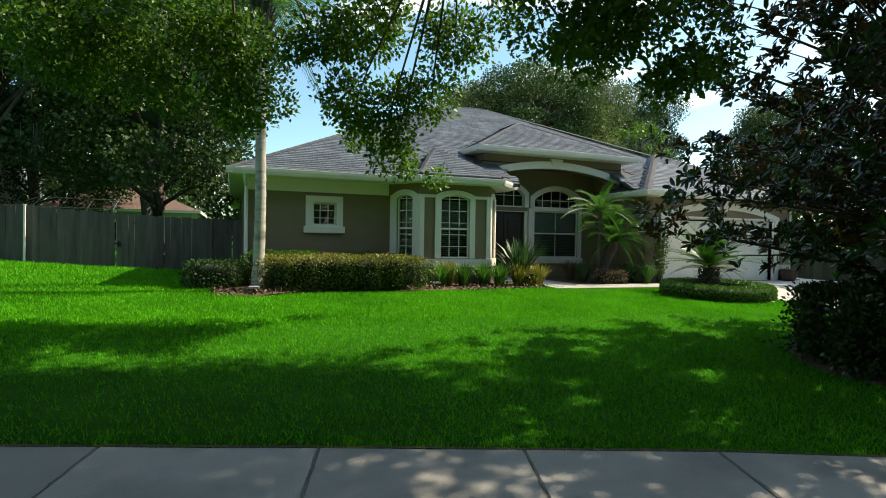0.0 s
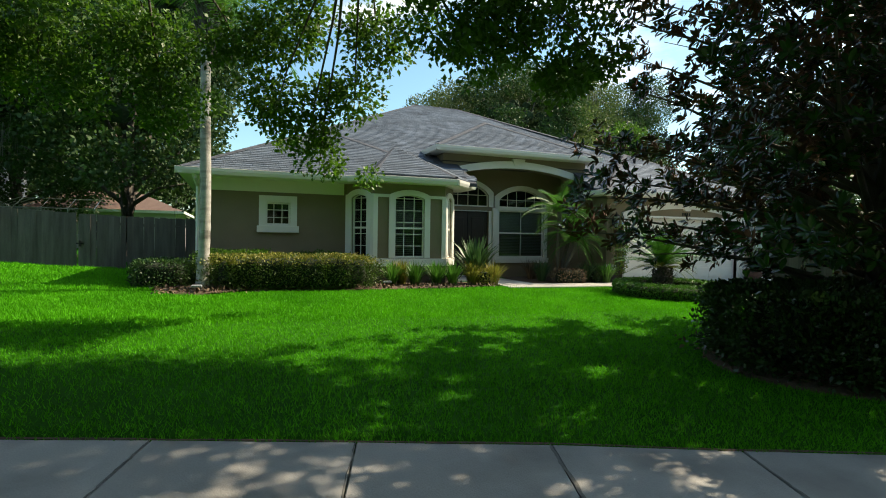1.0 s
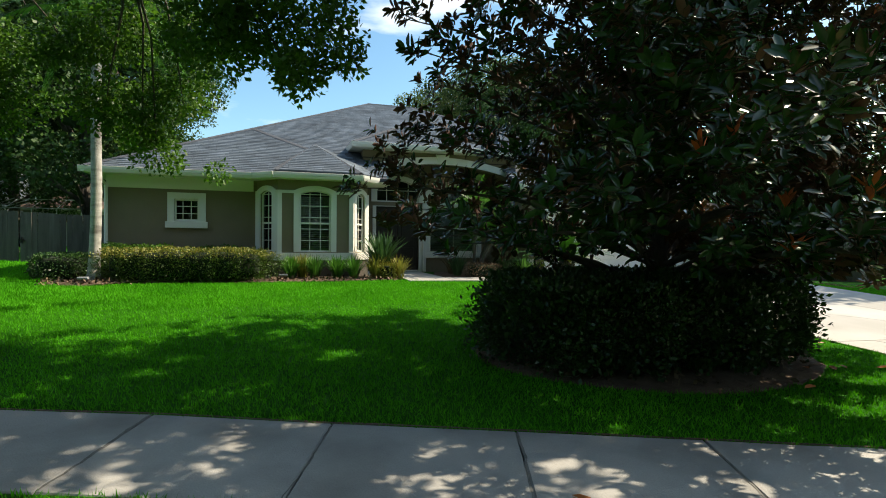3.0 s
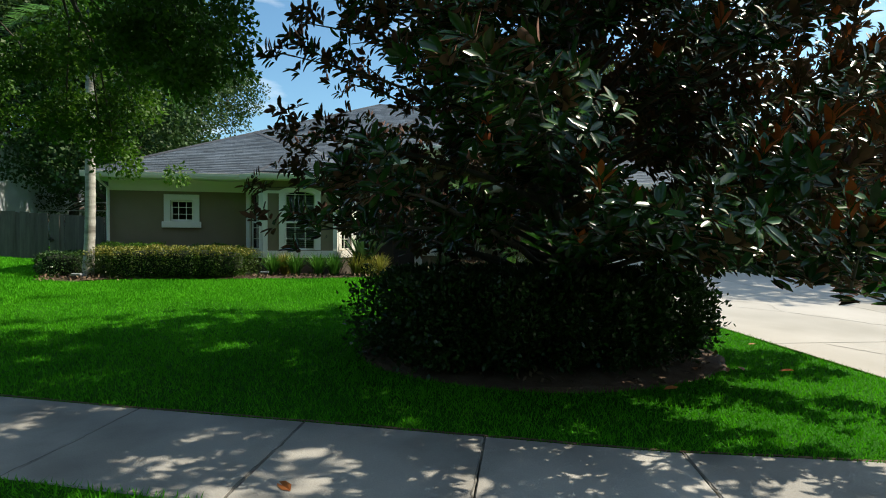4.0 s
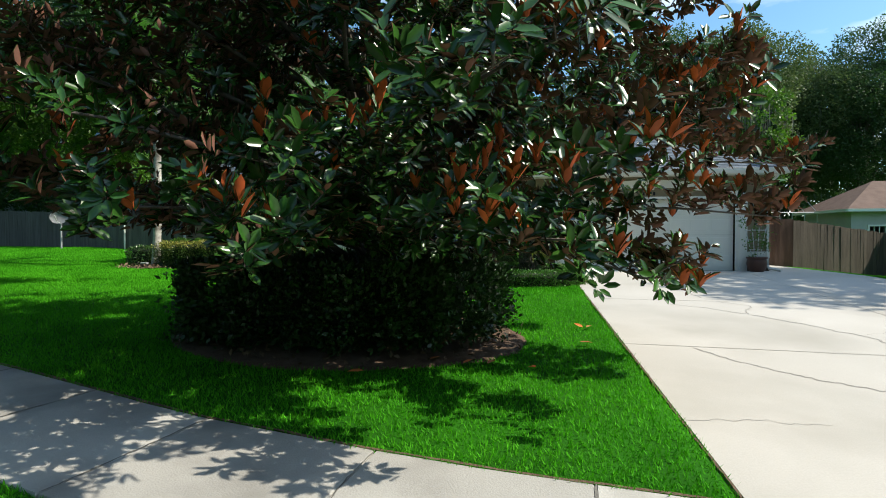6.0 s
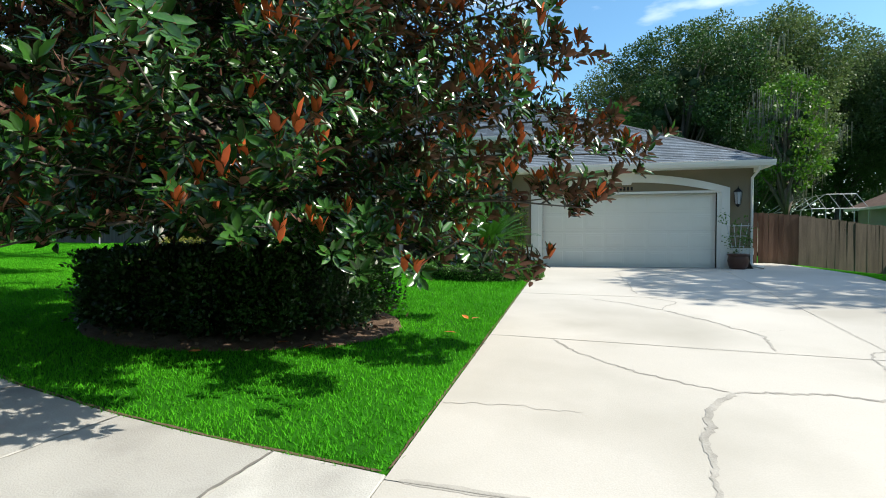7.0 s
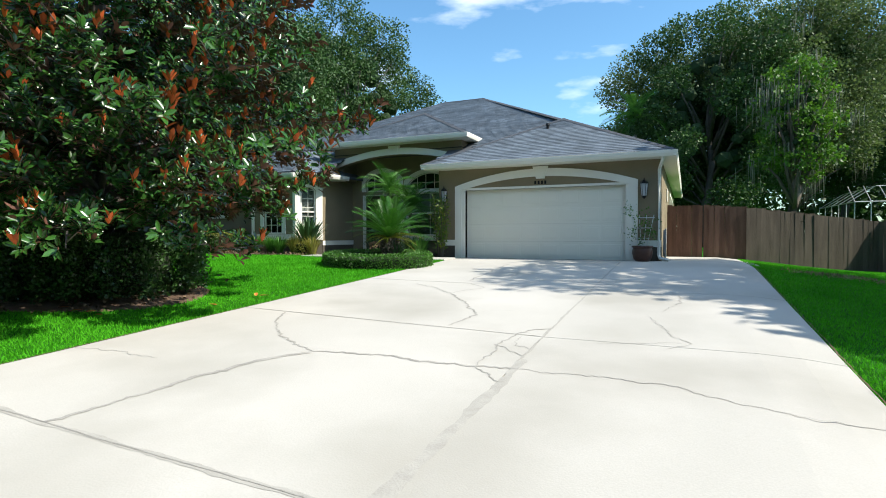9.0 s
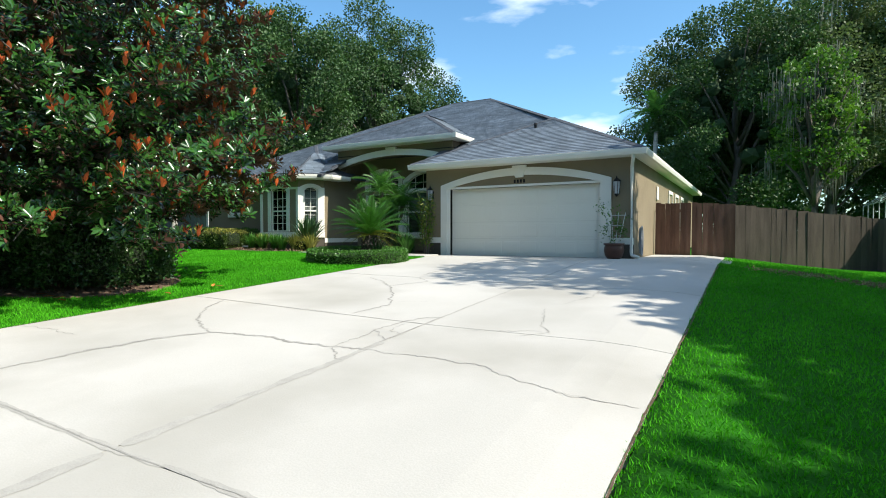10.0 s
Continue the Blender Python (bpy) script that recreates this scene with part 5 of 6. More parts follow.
for k in range(-4, 10):
    a, na, _ = walk_frame(S0 + 1.53 * k)
    e = a + na * (WALK_W - 0.02)
    ribbon("joint_stain", [(a.x, a.y), ((a.x + e.x) / 2, (a.y + e.y) / 2), (e.x, e.y)], 0.012 if k % 2 else 0.022, JOINT, sidewalk, dz=0.0145, jag=0.012)


# ---- palms ----
def frond_mesh(name, length, leaflet, n, droop, width, material, seed, vee=0.5):
    """A feather frond along +x, arching down, with paired leaflets."""
    rng = np.random.default_rng(seed)
    s = np.linspace(0, 1, n)
    px = length * s * (1 - 0.18 * droop * s)
    pz = length * (0.25 * s - droop * s ** 2 * 0.75)
    V, F = [], []
    for i in range(n):
        p = np.array([px[i], 0, pz[i]])
        prof = math.sin(math.pi * min(1, 0.12 + 0.88 * s[i])) ** 0.6
        for sd in (-1, 1):
            d = np.array([0.55 + 0.5 * s[i], sd * 0.9, vee * 0.6 - 0.5 * droop * s[i] + rng.normal() * 0.07])
            d /= np.linalg.norm(d)
            L = leaflet * prof * rng.uniform(0.85, 1.1)
            w = np.array([1, 0, 0.2]) * width
            b = len(V)
            V += [p - w * 0.5, p + w * 0.5, p + d * L * 0.55 + w * 0.45, p + d * L + [0, 0, -0.12 * L], p + d * L * 0.55 - w * 0.45]
            F.append((b, b + 1, b + 2, b + 4))
            F.append((b + 4, b + 2, b + 3, b + 3))
    for i in range(n - 1):
        r = 0.012 * (1 - 0.8 * s[i]) + 0.003
        b = len(V)
        for q in (i, i + 1):
            V += [(px[q], -r, pz[q]), (px[q], r, pz[q]), (px[q], 0, pz[q] + r)]
        F += [(b, b + 1, b + 4, b + 3), (b + 1, b + 2, b + 5, b + 4), (b + 2, b, b + 3, b + 5)]
    me = bpy.data.meshes.new(name)
    me.from_pydata([tuple(map(float, v)) for v in V], [], [tuple(dict.fromkeys(f)) for f in F])
    me.materials.append(material)
    return me


def crown_of(t, at, meshes, n, pitch0, pitch1, rng, scale=(0.85, 1.1)):
    o = base_of(t)
    for k in range(n):
        f = (k + 0.5) / n
        ob = new("frond", meshes[k % len(meshes)])
        ob.parent = t
        s = rng.uniform(*scale)
        ob.matrix_local = Matrix.Translation(Vector(at) - o) @ pose(0, 0, 0, 0, 0, math.degrees(k * 2.399) + rng.uniform(-12, 12)) @ pose(0, 0, 0, rng.uniform(-12, 12), -(pitch0 + (pitch1 - pitch0) * f + rng.uniform(-6, 6)), 0) @ Matrix.Diagonal((s, s, s, 1))


def sago(at):
    x, y = at
    z = g(x, y)
    rng = random.Random(3)
    t = thing("cycad", (x, y, z), "sago cycad with shaggy trunk and stiff arching fronds", "cycad")
    bm = bmesh.new()
    tube(bm, [(x, y, z - 0.1), (x, y, z + 0.15), (x + 0.02, y, z + 0.45), (x, y, z + 0.72)], [0.24, 0.22, 0.24, 0.16], 14)
    for k in range(90):
        a, h = k * 2.399, 0.08 + 0.62 * k / 90
        r = 0.22
        c = Vector((x + r * math.cos(a), y + r * math.sin(a), z + h))
        d = Vector((math.cos(a), math.sin(a), 0.9)).normalized()
        tube(bm, [c, c + d * 0.075], [0.035, 0.012], 4)
    part("trunk", bm, BARK, t)
    ms = [frond_mesh("frond", 1.38, 0.21, 48, 0.42, 0.018, SAGO, k, 0.7) for k in range(3)]
    ys = [frond_mesh("frond", 1.0, 0.15, 40, 0.55, 0.014, FROND_Y, 9, 0.9)]
    crown_of(t, (x, y, z + 0.75), ms, 50, 0, 70, rng)
    crown_of(t, (x, y, z + 0.68), ys, 14, -8, 16, rng, (0.85, 1.15))
    return t


sago((12.06, 10.93))


def clump_palm(at):
    x, y = at
    z = g(x, y)
    rng = random.Random(8)
    t = thing("pygmy_palm", (x, y, z), "clump of pygmy date palms with feathery fronds beside the entry", "palm")
    ms = [frond_mesh("frond", 1.2, 0.28, 62, 0.8, 0.009, FROND, 20 + k, 0.35) for k in range(3)]
    for dx, dy, h, lx in ((0.0, 0.0, 2.2, 0.1), (0.55, 0.35, 1.65, 0.25), (0.35, -0.2, 1.3, 0.3)):
        bm = bmesh.new()
        tube(bm, [(x + dx * 0.5, y + dy * 0.5, z - 0.1), (x + dx * 0.6, y + dy * 0.6, z + h * 0.4), (x + dx + lx * 0.4, y + dy, z + h * 0.8), (x + dx + lx * 0.5, y + dy, z + h)], [0.08, 0.055, 0.055, 0.075], 9)
        part("trunk", bm, BARK, t)
        crown_of(t, (x + dx + lx * 0.5, y + dy, z + h), ms, 30, -25, 72, rng)
    return t


clump_palm((10.45, 13.6))


def tall_palm(at, height, lean, r0, label, seed, fronds=20, boots=True, flen=3.0):
    x, y = at
    z = g(x, y)
    rng = random.Random(seed)
    t = thing("palm_tree", (x, y, z), label, "palm")
    top = Vector((x + lean[0], y + lean[1], z + height))
    bm = bmesh.new()
    pts, rad = [], []
    for k in range(33):
        f = k / 32
        pts.append(Vector((x, y, z - 0.1)).lerp(top, f) + Vector((0.03 * math.sin(5 * f), 0.03 * math.cos(4 * f), 0)))
        rad.append(r0 * (1.35 - 2.2 * min(f, 0.12)) * (1 - 0.18 * f) * (1.03 if k % 2 else 0.98))
    tube(bm, pts, rad, 14)
    part("trunk", bm, PALM_BARK, t, "pale ringed palm trunk", smooth=True)
    if boots:
        bm = bmesh.new()
        for k in range(26):
            a, h = k * 2.399, k / 26 * 1.15
            c = top + Vector((r0 * 0.85 * math.cos(a), r0 * 0.85 * math.sin(a), h - 0.25))
            tube(bm, [c, c + Vector((math.cos(a) * 0.10, math.sin(a) * 0.10, 0.45)), c + Vector((math.cos(a) * 0.22, math.sin(a) * 0.22, 0.75))], [0.05, 0.035, 0.018], 5)
        tube(bm, [top - Vector((0, 0, 0.25)), top + Vector((0, 0, 0.5)), top + Vector((0, 0, 1.15))], [r0, r0 * 1.1, r0 * 0.4], 8)
        part("leaf_base", bm, BARK, t, "brown fibrous old leaf bases")
    ms = [frond_mesh("frond", flen, 0.55, 60, 0.85, 0.03, FROND, seed + k, 0.1) for k in range(3)]
    crown_of(t, top + Vector((0, 0, 1.0)), ms, fronds, -25, 75, rng)
    return t


tall_palm((0.50, 12.35), 5.35, (0.08, 0.2), 0.115, "slender queen palm with pale ringed trunk in the bed", 41)
tall_palm((16.3, 33.5), 7.0, (0.3, 0.2), 0.14, "queen palm rising behind the house", 42, 22, False, 2.4)


# ---- strap-leaved plants ----
def strap_clump(name, at, h, n, spread, material, label, seed, w=0.03, fan=False, group=""):
    x, y = at
    z = g(x, y) + 0.03
    rng = np.random.default_rng(seed)
    t = thing(name, (x, y, z), label, "plant", group)
    V, F = [], []
    for k in range(n):
        a = rng.uniform(0, 2 * math.pi)
        lean = rng.uniform(0.1, 1.0) * spread
        hh = h * rng.uniform(0.65, 1.1)
        d = np.array([math.cos(a), math.sin(a), 0])
        s = np.array([-math.sin(a), math.cos(a), 0]) * w * rng.uniform(0.7, 1.2)
        b0 = np.array([x, y, z]) + d * rng.uniform(0, 0.12) + s * rng.uniform(-2, 2)
        base = len(V)
        for i, f in enumerate((0, 0.4, 0.75, 1.0)):
            p = b0 + d * lean * f ** 1.7 + np.array([0, 0, hh * (f - 0.28 * lean / max(h, 0.1) * f ** 3)])
            wf = (0.6, 1.0, 0.8, 0.05)[i]
            V += [p - s * wf, p + s * wf]
        F += [(base + 2 * i, base + 2 * i + 1, base + 2 * i + 3, base + 2 * i + 2) for i in range(3)]
    raw("foliage", V, F, material, t)
    return t


strap_clump("bird_of_paradise", (7.45, 13.15), 1.35, 120, 0.85, STRAP, "large strap-leaved plant beside the bay window", 1, 0.045)
for k, (x, y, m, lab) in enumerate([(4.95, 12.75, FROND, "green grassy border clump"), (5.55, 12.7, LEAF_IVY, "green grassy border clump"), (6.15, 12.75, FROND, "green grassy border clump"), (6.6, 12.7, FROND, "green grassy border clump"), (5.25, 13.0, LEAF_GOLD, "pale variegated grassy clump"), (7.9, 12.85, LEAF_GOLD, "yellow variegated low plant"), (7.2, 12.75, LEAF_GOLD, "yellow variegated low plant"), (9.9, 13.6, STRAP, "dark strappy plant in the entry bed"), (11.4, 13.4, STRAP, "dark strappy plant in the entry bed"), (11.0, 14.2, LITTER, "reddish brown bedding plant"), (10.0, 14.4, LITTER, "reddish brown bedding plant"), (11.9, 13.1, FROND, "green grassy border clump"), (12.2, 11.0, STRAP, "small pale plant beside the cycad")]):
    strap_clump("border_plant", (x, y), 0.68 if y < 12.9 else 0.7, 150, 0.46, m, lab, 50 + k, 0.014, group="border plants")
bush("shrub", (7.5, 12.75), (0.5, 0.4, 0.42), "pale yellow leafy shrub in the border", LEAF_GOLD, 71, 700, 0.07, "shrub", plan=2.2)
bush("shrub", (10.6, 13.15), (1.1, 0.5, 0.45), "low reddish shrub in the entry bed", LITTER, 72, 900, 0.06, "shrub", plan=2.2)
bush("shrub", (11.7, 13.3), (0.6, 0.5, 0.5), "low dark shrub in the entry bed", LEAF_DARKHEDGE, 73, 800, 0.06, "shrub", plan=2.2)


def cane_shrub(name, at, h, label, seed, material, tip, z0=None, spread=0.25, n=9):
    x, y = at
    z = g(x, y) if z0 is None else z0
    rng = np.random.default_rng(seed)
    t = thing(name, (x, y, z), label, "shrub")
    bm = bmesh.new()
    P = []
    for k in range(n):
        a = rng.uniform(0, 6.28)
        r = spread * rng.uniform(0.3, 1)
        hh = h * rng.uniform(0.6, 1.0)
        e = Vector((x + r * math.cos(a), y + r * math.sin(a), z + hh))
        s = Vector((x + 0.3 * r * math.cos(a), y + 0.3 * r * math.sin(a), z))
        tube(bm, [s, s.lerp(e, 0.5), e], [0.010, 0.008, 0.004], 5)
        for f in np.linspace(0.25, 1.0, 9):
            c = np.array(s.lerp(e, float(f)))
            P.append(c + rng.normal(size=(9, 3)) * 0.06)
    part("stem", bm, BARK, t)
    P = np.concatenate(P)
    v, f = leaves_at(rng, P, 0.075, 0.03, 0.1)
    raw("foliage", v, f, [material, tip], t, index=(rng.random(len(f)) < 0.45).astype(int))
    return t


cane_shrub("nandina", (12.55, 13.25), 2.0, "tall thin yellow-green shrub beside the garage wall", 31, LEAF_MID, FROND_Y, n=20, spread=0.28)


# ---- pot with trellis ----
def pot(at):
    x, y = at
    z = g(x, y) + 0.016
    t = thing("plant_pot", (x, y, z), "brown glazed pot with a climbing plant on a white trellis", "plant pot")
    bm = bmesh.new()
    prof = [(0.0, 0.0), (0.17, 0.0), (0.23, 0.08), (0.265, 0.22), (0.25, 0.33), (0.235, 0.36), (0.275, 0.38), (0.275, 0.42), (0.235, 0.42), (0.22, 0.36), (0.0, 0.35)]
    rings = [[bm.verts.new((x + max(r, 0.001) * math.cos(2 * math.pi * k / 24), y + max(r, 0.001) * math.sin(2 * math.pi * k / 24), z + h)) for k in range(24)] for r, h in prof]
    for a, b in zip(rings, rings[1:]):
        for k in range(24):
            bm.faces.new((a[k], a[(k + 1) % 24], b[(k + 1) % 24], b[k]))
    part("pot", bm, TERRA, t, smooth=True)
    bm = bmesh.new()
    for dx in (-0.09, -0.03, 0.03, 0.09):
        tube(bm, [(x + dx, y + 0.05, z + 0.33), (x + dx * 3.1, y + 0.10, z + 1.25)], [0.010, 0.010], 4)
    for h, w in ((0.62, 0.17), (0.90, 0.24), (1.18, 0.30)):
        tube(bm, [(x - w, y + 0.085, z + h), (x + w, y + 0.085, z + h)], [0.010, 0.010], 4)
    part("trellis", bm, ALU, t, "white fan trellis")
    rng = np.random.default_rng(4)
    P = []
    for k in range(26):
        a, h = rng.uniform(-0.32, 0.32), rng.uniform(0.42, 1.2) if k < 20 else rng.uniform(1.2, 1.6)
        P.append(np.array([x + a * (0.4 + h * 0.6), y + rng.normal() * 0.06, z + h]) + rng.normal(size=(14, 3)) * 0.07)
    v, f = leaves_at(rng, np.concatenate(P), 0.06, 0.035, 0.1)
    raw("foliage", v, f, LEAF_MID, t)
    return t


pot((18.50, 13.32))


# ---- lanterns, downspouts and wall fittings ----
PANE_L = mat("frosted lantern pane", (0.35, 0.37, 0.40), (0.45, 0.47, 0.50), 3, 50, 0.2, 0.0)


def lantern(x, y, z, label):
    t = thing("wall_lantern", (x, y, z), label, "lantern", "wall lanterns")
    cy = y - 0.17
    bm = bmesh.new()
    box(bm, x - 0.05, x + 0.05, y - 0.02, y, z - 0.12, z + 0.14, None, 0.008)
    tube(bm, [(x, y - 0.02, z - 0.02), (x, y - 0.09, z - 0.12), (x, cy, z - 0.17)], [0.014, 0.012, 0.012], 6)
    part("bracket", bm, DARKMETAL, t)
    bm = bmesh.new()
    tube(bm, [(x, cy, z + 0.16), (x, cy, z + 0.20), (x, cy, z + 0.25), (x, cy, z + 0.27), (x, cy, z + 0.32)], [0.125, 0.10, 0.04, 0.018, 0.008], 6)
    part("cap", bm, DARKMETAL, t)
    bm = bmesh.new()
    tube(bm, [(x, cy, z - 0.17), (x, cy, z + 0.16)], [0.065, 0.10], 6)
    part("pane", bm, PANE_L, t)
    for k in range(6):
        a = 2 * math.pi * k / 6
        bm = bmesh.new()
        tube(bm, [(x + 0.067 * math.cos(a), cy + 0.067 * math.sin(a), z - 0.17), (x + 0.103 * math.cos(a), cy + 0.103 * math.sin(a), z + 0.16)], [0.007, 0.007], 4)
        part("bar", bm, DARKMETAL, t)
    bm = bmesh.new()
    tube(bm, [(x, cy, z - 0.25), (x, cy, z - 0.22), (x, cy, z - 0.17)], [0.012, 0.04, 0.07], 6)
    part("finial", bm, DARKMETAL, t)
    return t


lantern(18.52, 13.65, 2.22, "black six-sided wall lantern beside the garage door")
lantern(12.56, 13.65, 2.22, "black six-sided wall lantern beside the garage door")
def downspout(pts, label):
    bm = bmesh.new()
    tube(bm, pts, [0.045] * len(pts), 4)
    part("downspout", bm, WHITE, house, label)


downspout([(18.99, 13.22, 3.06), (18.99, 13.25, 2.98), (18.90, 13.60, 2.78), (18.90, 13.60, 0.45), (18.92, 13.55, 0.36), (19.15, 13.35, 0.32)], "white downspout with an elbow at the foot")
downspout([(0.25, 13.66, 3.06), (0.25, 13.68, 2.98), (0.30, 14.17, 2.80), (0.30, 14.17, 0.42)], "white downspout at the house corner")
bm = bmesh.new()
box(bm, 18.94, 18.99, 17.0 + 0.55, 17.0 + 0.85, 2.1, 2.55, None, 0.01)
part("mount_block", bm, WHITE, house)
for yy in (20.6, 22.6, 24.6):
    window((18.94, 13.872), (18.94, 30.3), yy - 13.872, yy - 13.872 + 1.0, 1.3, 2.5, 0, 2, 2, trim=0.12, sill=True, blind=True, hung=0)
bm = bmesh.new()
tube(bm, [(15.3, 15.9, 4.4), (15.3, 15.9, 4.68)], [0.05, 0.05], 10)
tube(bm, [(15.3, 15.9, 4.67), (15.3, 15.9, 4.74)], [0.075, 0.06], 10)
part("vent_pipe", bm, DARKMETAL, house, "dark roof vent pipe")
hose = thing("hose_reel", (19.0, 14.4, 0.5), "grey garden hose hung in loops on the side wall", "hose")
for k in range(5):
    bm = bmesh.new()
    pts = [(18.99 + 0.015 * k, 14.35 + (0.14 + 0.012 * k) * math.cos(a), 0.75 + (0.36 + 0.015 * k) * math.sin(a)) for a in np.linspace(0, 2 * math.pi, 22)]
    tube(bm, pts, [0.011] * len(pts), 5)
    part("loop", bm, IRONSPOT, hose)


def landscape_light(x, y, label):
    z = g(x, y) + 0.03
    t = thing("landscape_light", (x, y, z), label, "garden light", "garden lights")
    bm = bmesh.new()
    tube(bm, [(x, y, z - 0.05), (x, y, z + 0.10)], [0.012, 0.012], 6)
    part("stake", bm, DARKMETAL, t)
    bm = bmesh.new()
    box(bm, x - 0.11, x + 0.11, y - 0.06, y + 0.06, z + 0.09, z + 0.15, None, 0.012)
    part("head", bm, IRONSPOT, t)


landscape_light(0.42, 11.98, "small grey garden floodlight beside the palm trunk")
landscape_light(4.75, 12.55, "small grey garden floodlight in the border")

# satellite dish on a post
dish = thing("satellite_dish", (-8.35, 18.2, g(-8.35, 18.2)), "grey satellite dish on a metal post before the fence", "satellite dish")
dz0 = g(-8.35, 18.2)
bm = bmesh.new()
tube(bm, [(-8.35, 18.2, dz0 - 0.1), (-8.35, 18.2, dz0 + 1.25)], [0.035, 0.035], 8)
part("post", bm, IRONSPOT, dish)
bm = bmesh.new()
ring = []
for r, d in ((0.02, 0.0), (0.14, 0.015), (0.25, 0.05), (0.34, 0.10)):
    ring.append([bm.verts.new(Vector((-8.35, 18.1, dz0 + 1.4)) + Matrix.Rotation(radians(35), 3, "Z") @ Vector((r * math.cos(a), -d, r * 0.85 * math.sin(a)))) for a in np.linspace(0, 2 * math.pi, 20, endpoint=False)])
for a, b in zip(ring, ring[1:]):
    for k in range(20):
        bm.faces.new((a[k], a[(k + 1) % 20], b[(k + 1) % 20], b[k]))
bm.faces.new(ring[0])
bmesh.ops.solidify(bm, geom=bm.faces[:], thickness=0.012)
part("reflector", bm, IRONSPOT, dish)
bm = bmesh.new()
tube(bm, [(-8.35, 18.15, dz0 + 1.15), (-8.15, 17.8, dz0 + 1.2), (-8.1, 17.6, dz0 + 1.45)], [0.016, 0.016, 0.03], 6)
part("feed_arm", bm, ALU, dish)

# white fence post and latch
post = thing("fence_post", (-5.52, 18.54, g(-5.52, 18.54)), "slim white post against the board fence", "post")
bm = bmesh.new()
box(bm, -5.545, -5.495, 18.52, 18.57, g(-5.5, 18.5) - 0.1, 2.38, None, 0.004)
part("shaft", bm, WHITE, post)
latch = thing("gate_latch", (-3.2, 18.56, 1.3), "dark metal gate latch", "latch")
bm = bmesh.new()
box(bm, -3.30, -3.12, 18.55, 18.58, 1.27, 1.31, None, 0.004)
box(bm, -3.22, -3.18, 18.54, 18.58, 1.20, 1.38, None, 0.004)
part("bolt", bm, DARKMETAL, latch)


# ---- neighbouring houses ----
def hip_house(name, label, x0, x1, y0, y1, z0, eave, ridge, wallm, roofm, wins):
    t = thing(name, ((x0 + x1) / 2, (y0 + y1) / 2, z0), label, "house", "neighbouring houses")
    for a, b in (((x0, y0), (x1, y0)), ((x1, y0 + 0.2), (x1, y1)), ((x1, y1), (x0, y1)), ((x0, y1), (x0, y0 + 0.2))):
        bm = bmesh.new()
        L = math.hypot(b[0] - a[0], b[1] - a[1])
        holes = [rect(u, u + w, v, v + h) for u, v, w, h in wins] if a == (x0, y0) else []
        plate(bm, rect(0, L, z0 - 0.4, eave), holes, wall_m(a, b), -0.2, 0)
        part("wall", bm, wallm, t)
    bm = bmesh.new()
    o = 0.5
    half = min(x1 - x0, y1 - y0) / 2
    e = [bm.verts.new(p) for p in ((x0 - o, y0 - o, eave), (x1 + o, y0 - o, eave), (x1 + o, y1 + o, eave), (x0 - o, y1 + o, eave))]
    if x1 - x0 > y1 - y0:
        r = [bm.verts.new((x0 + half, (y0 + y1) / 2, ridge)), bm.verts.new((x1 - half, (y0 + y1) / 2, ridge))]
        fs = ((e[0], e[1], r[1], r[0]), (e[1], e[2], r[1]), (e[2], e[3], r[0], r[1]), (e[3], e[0], r[0]))
    else:
        r = [bm.verts.new(((x0 + x1) / 2, y0 + half, ridge)), bm.verts.new(((x0 + x1) / 2, y1 - half, ridge))]
        fs = ((e[0], e[1], r[0]), (e[1], e[2], r[1], r[0]), (e[2], e[3], r[1]), (e[3], e[0], r[0], r[1]))
    for fc in fs:
        bm.faces.new(fc)
    bm.faces.new(e[::-1])
    part("roof", bm, roofm, t)
    bm = bmesh.new()
    for a, b in (((x0 - o, y0 - o), (x1 + o, y0 - o)), ((x1 + o, y0 - o), (x1 + o, y1 + o)), ((x0 - o, y1 + o), (x0 - o, y0 - o))):
        L = math.hypot(b[0] - a[0], b[1] - a[1])
        plate(bm, rect(0, L, eave - 0.16, eave + 0.01), [], wall_m(a, b), 0.003, 0.05)
    part("fascia", bm, WHITE, t)
    m = wall_m((x0, y0), (x1, y0))
    for u, v, w, h in wins:
        bm = bmesh.new()
        plate(bm, rect(u - 0.1, u + w + 0.1, v - 0.1, v + h + 0.1), [rect(u, u + w, v, v + h)], m, 0, 0.05)
        wn_ = part("window", bm, WHITE, t)
        bm = bmesh.new()
        for i in (1, 2):
            box(bm, u + w * i / 3 - 0.015, u + w * i / 3 + 0.015, v, v + h, -0.06, -0.03, m)
        box(bm, u, u + w, v + h / 2 - 0.02, v + h / 2 + 0.02, -0.062, -0.032, m)
        part("grille", bm, WHITE, wn_)
        bm = bmesh.new()
        plate(bm, rect(u, u + w, v, v + h), [], m, -0.09, -0.08)
        part("pane", bm, GLASS, wn_)
    return t


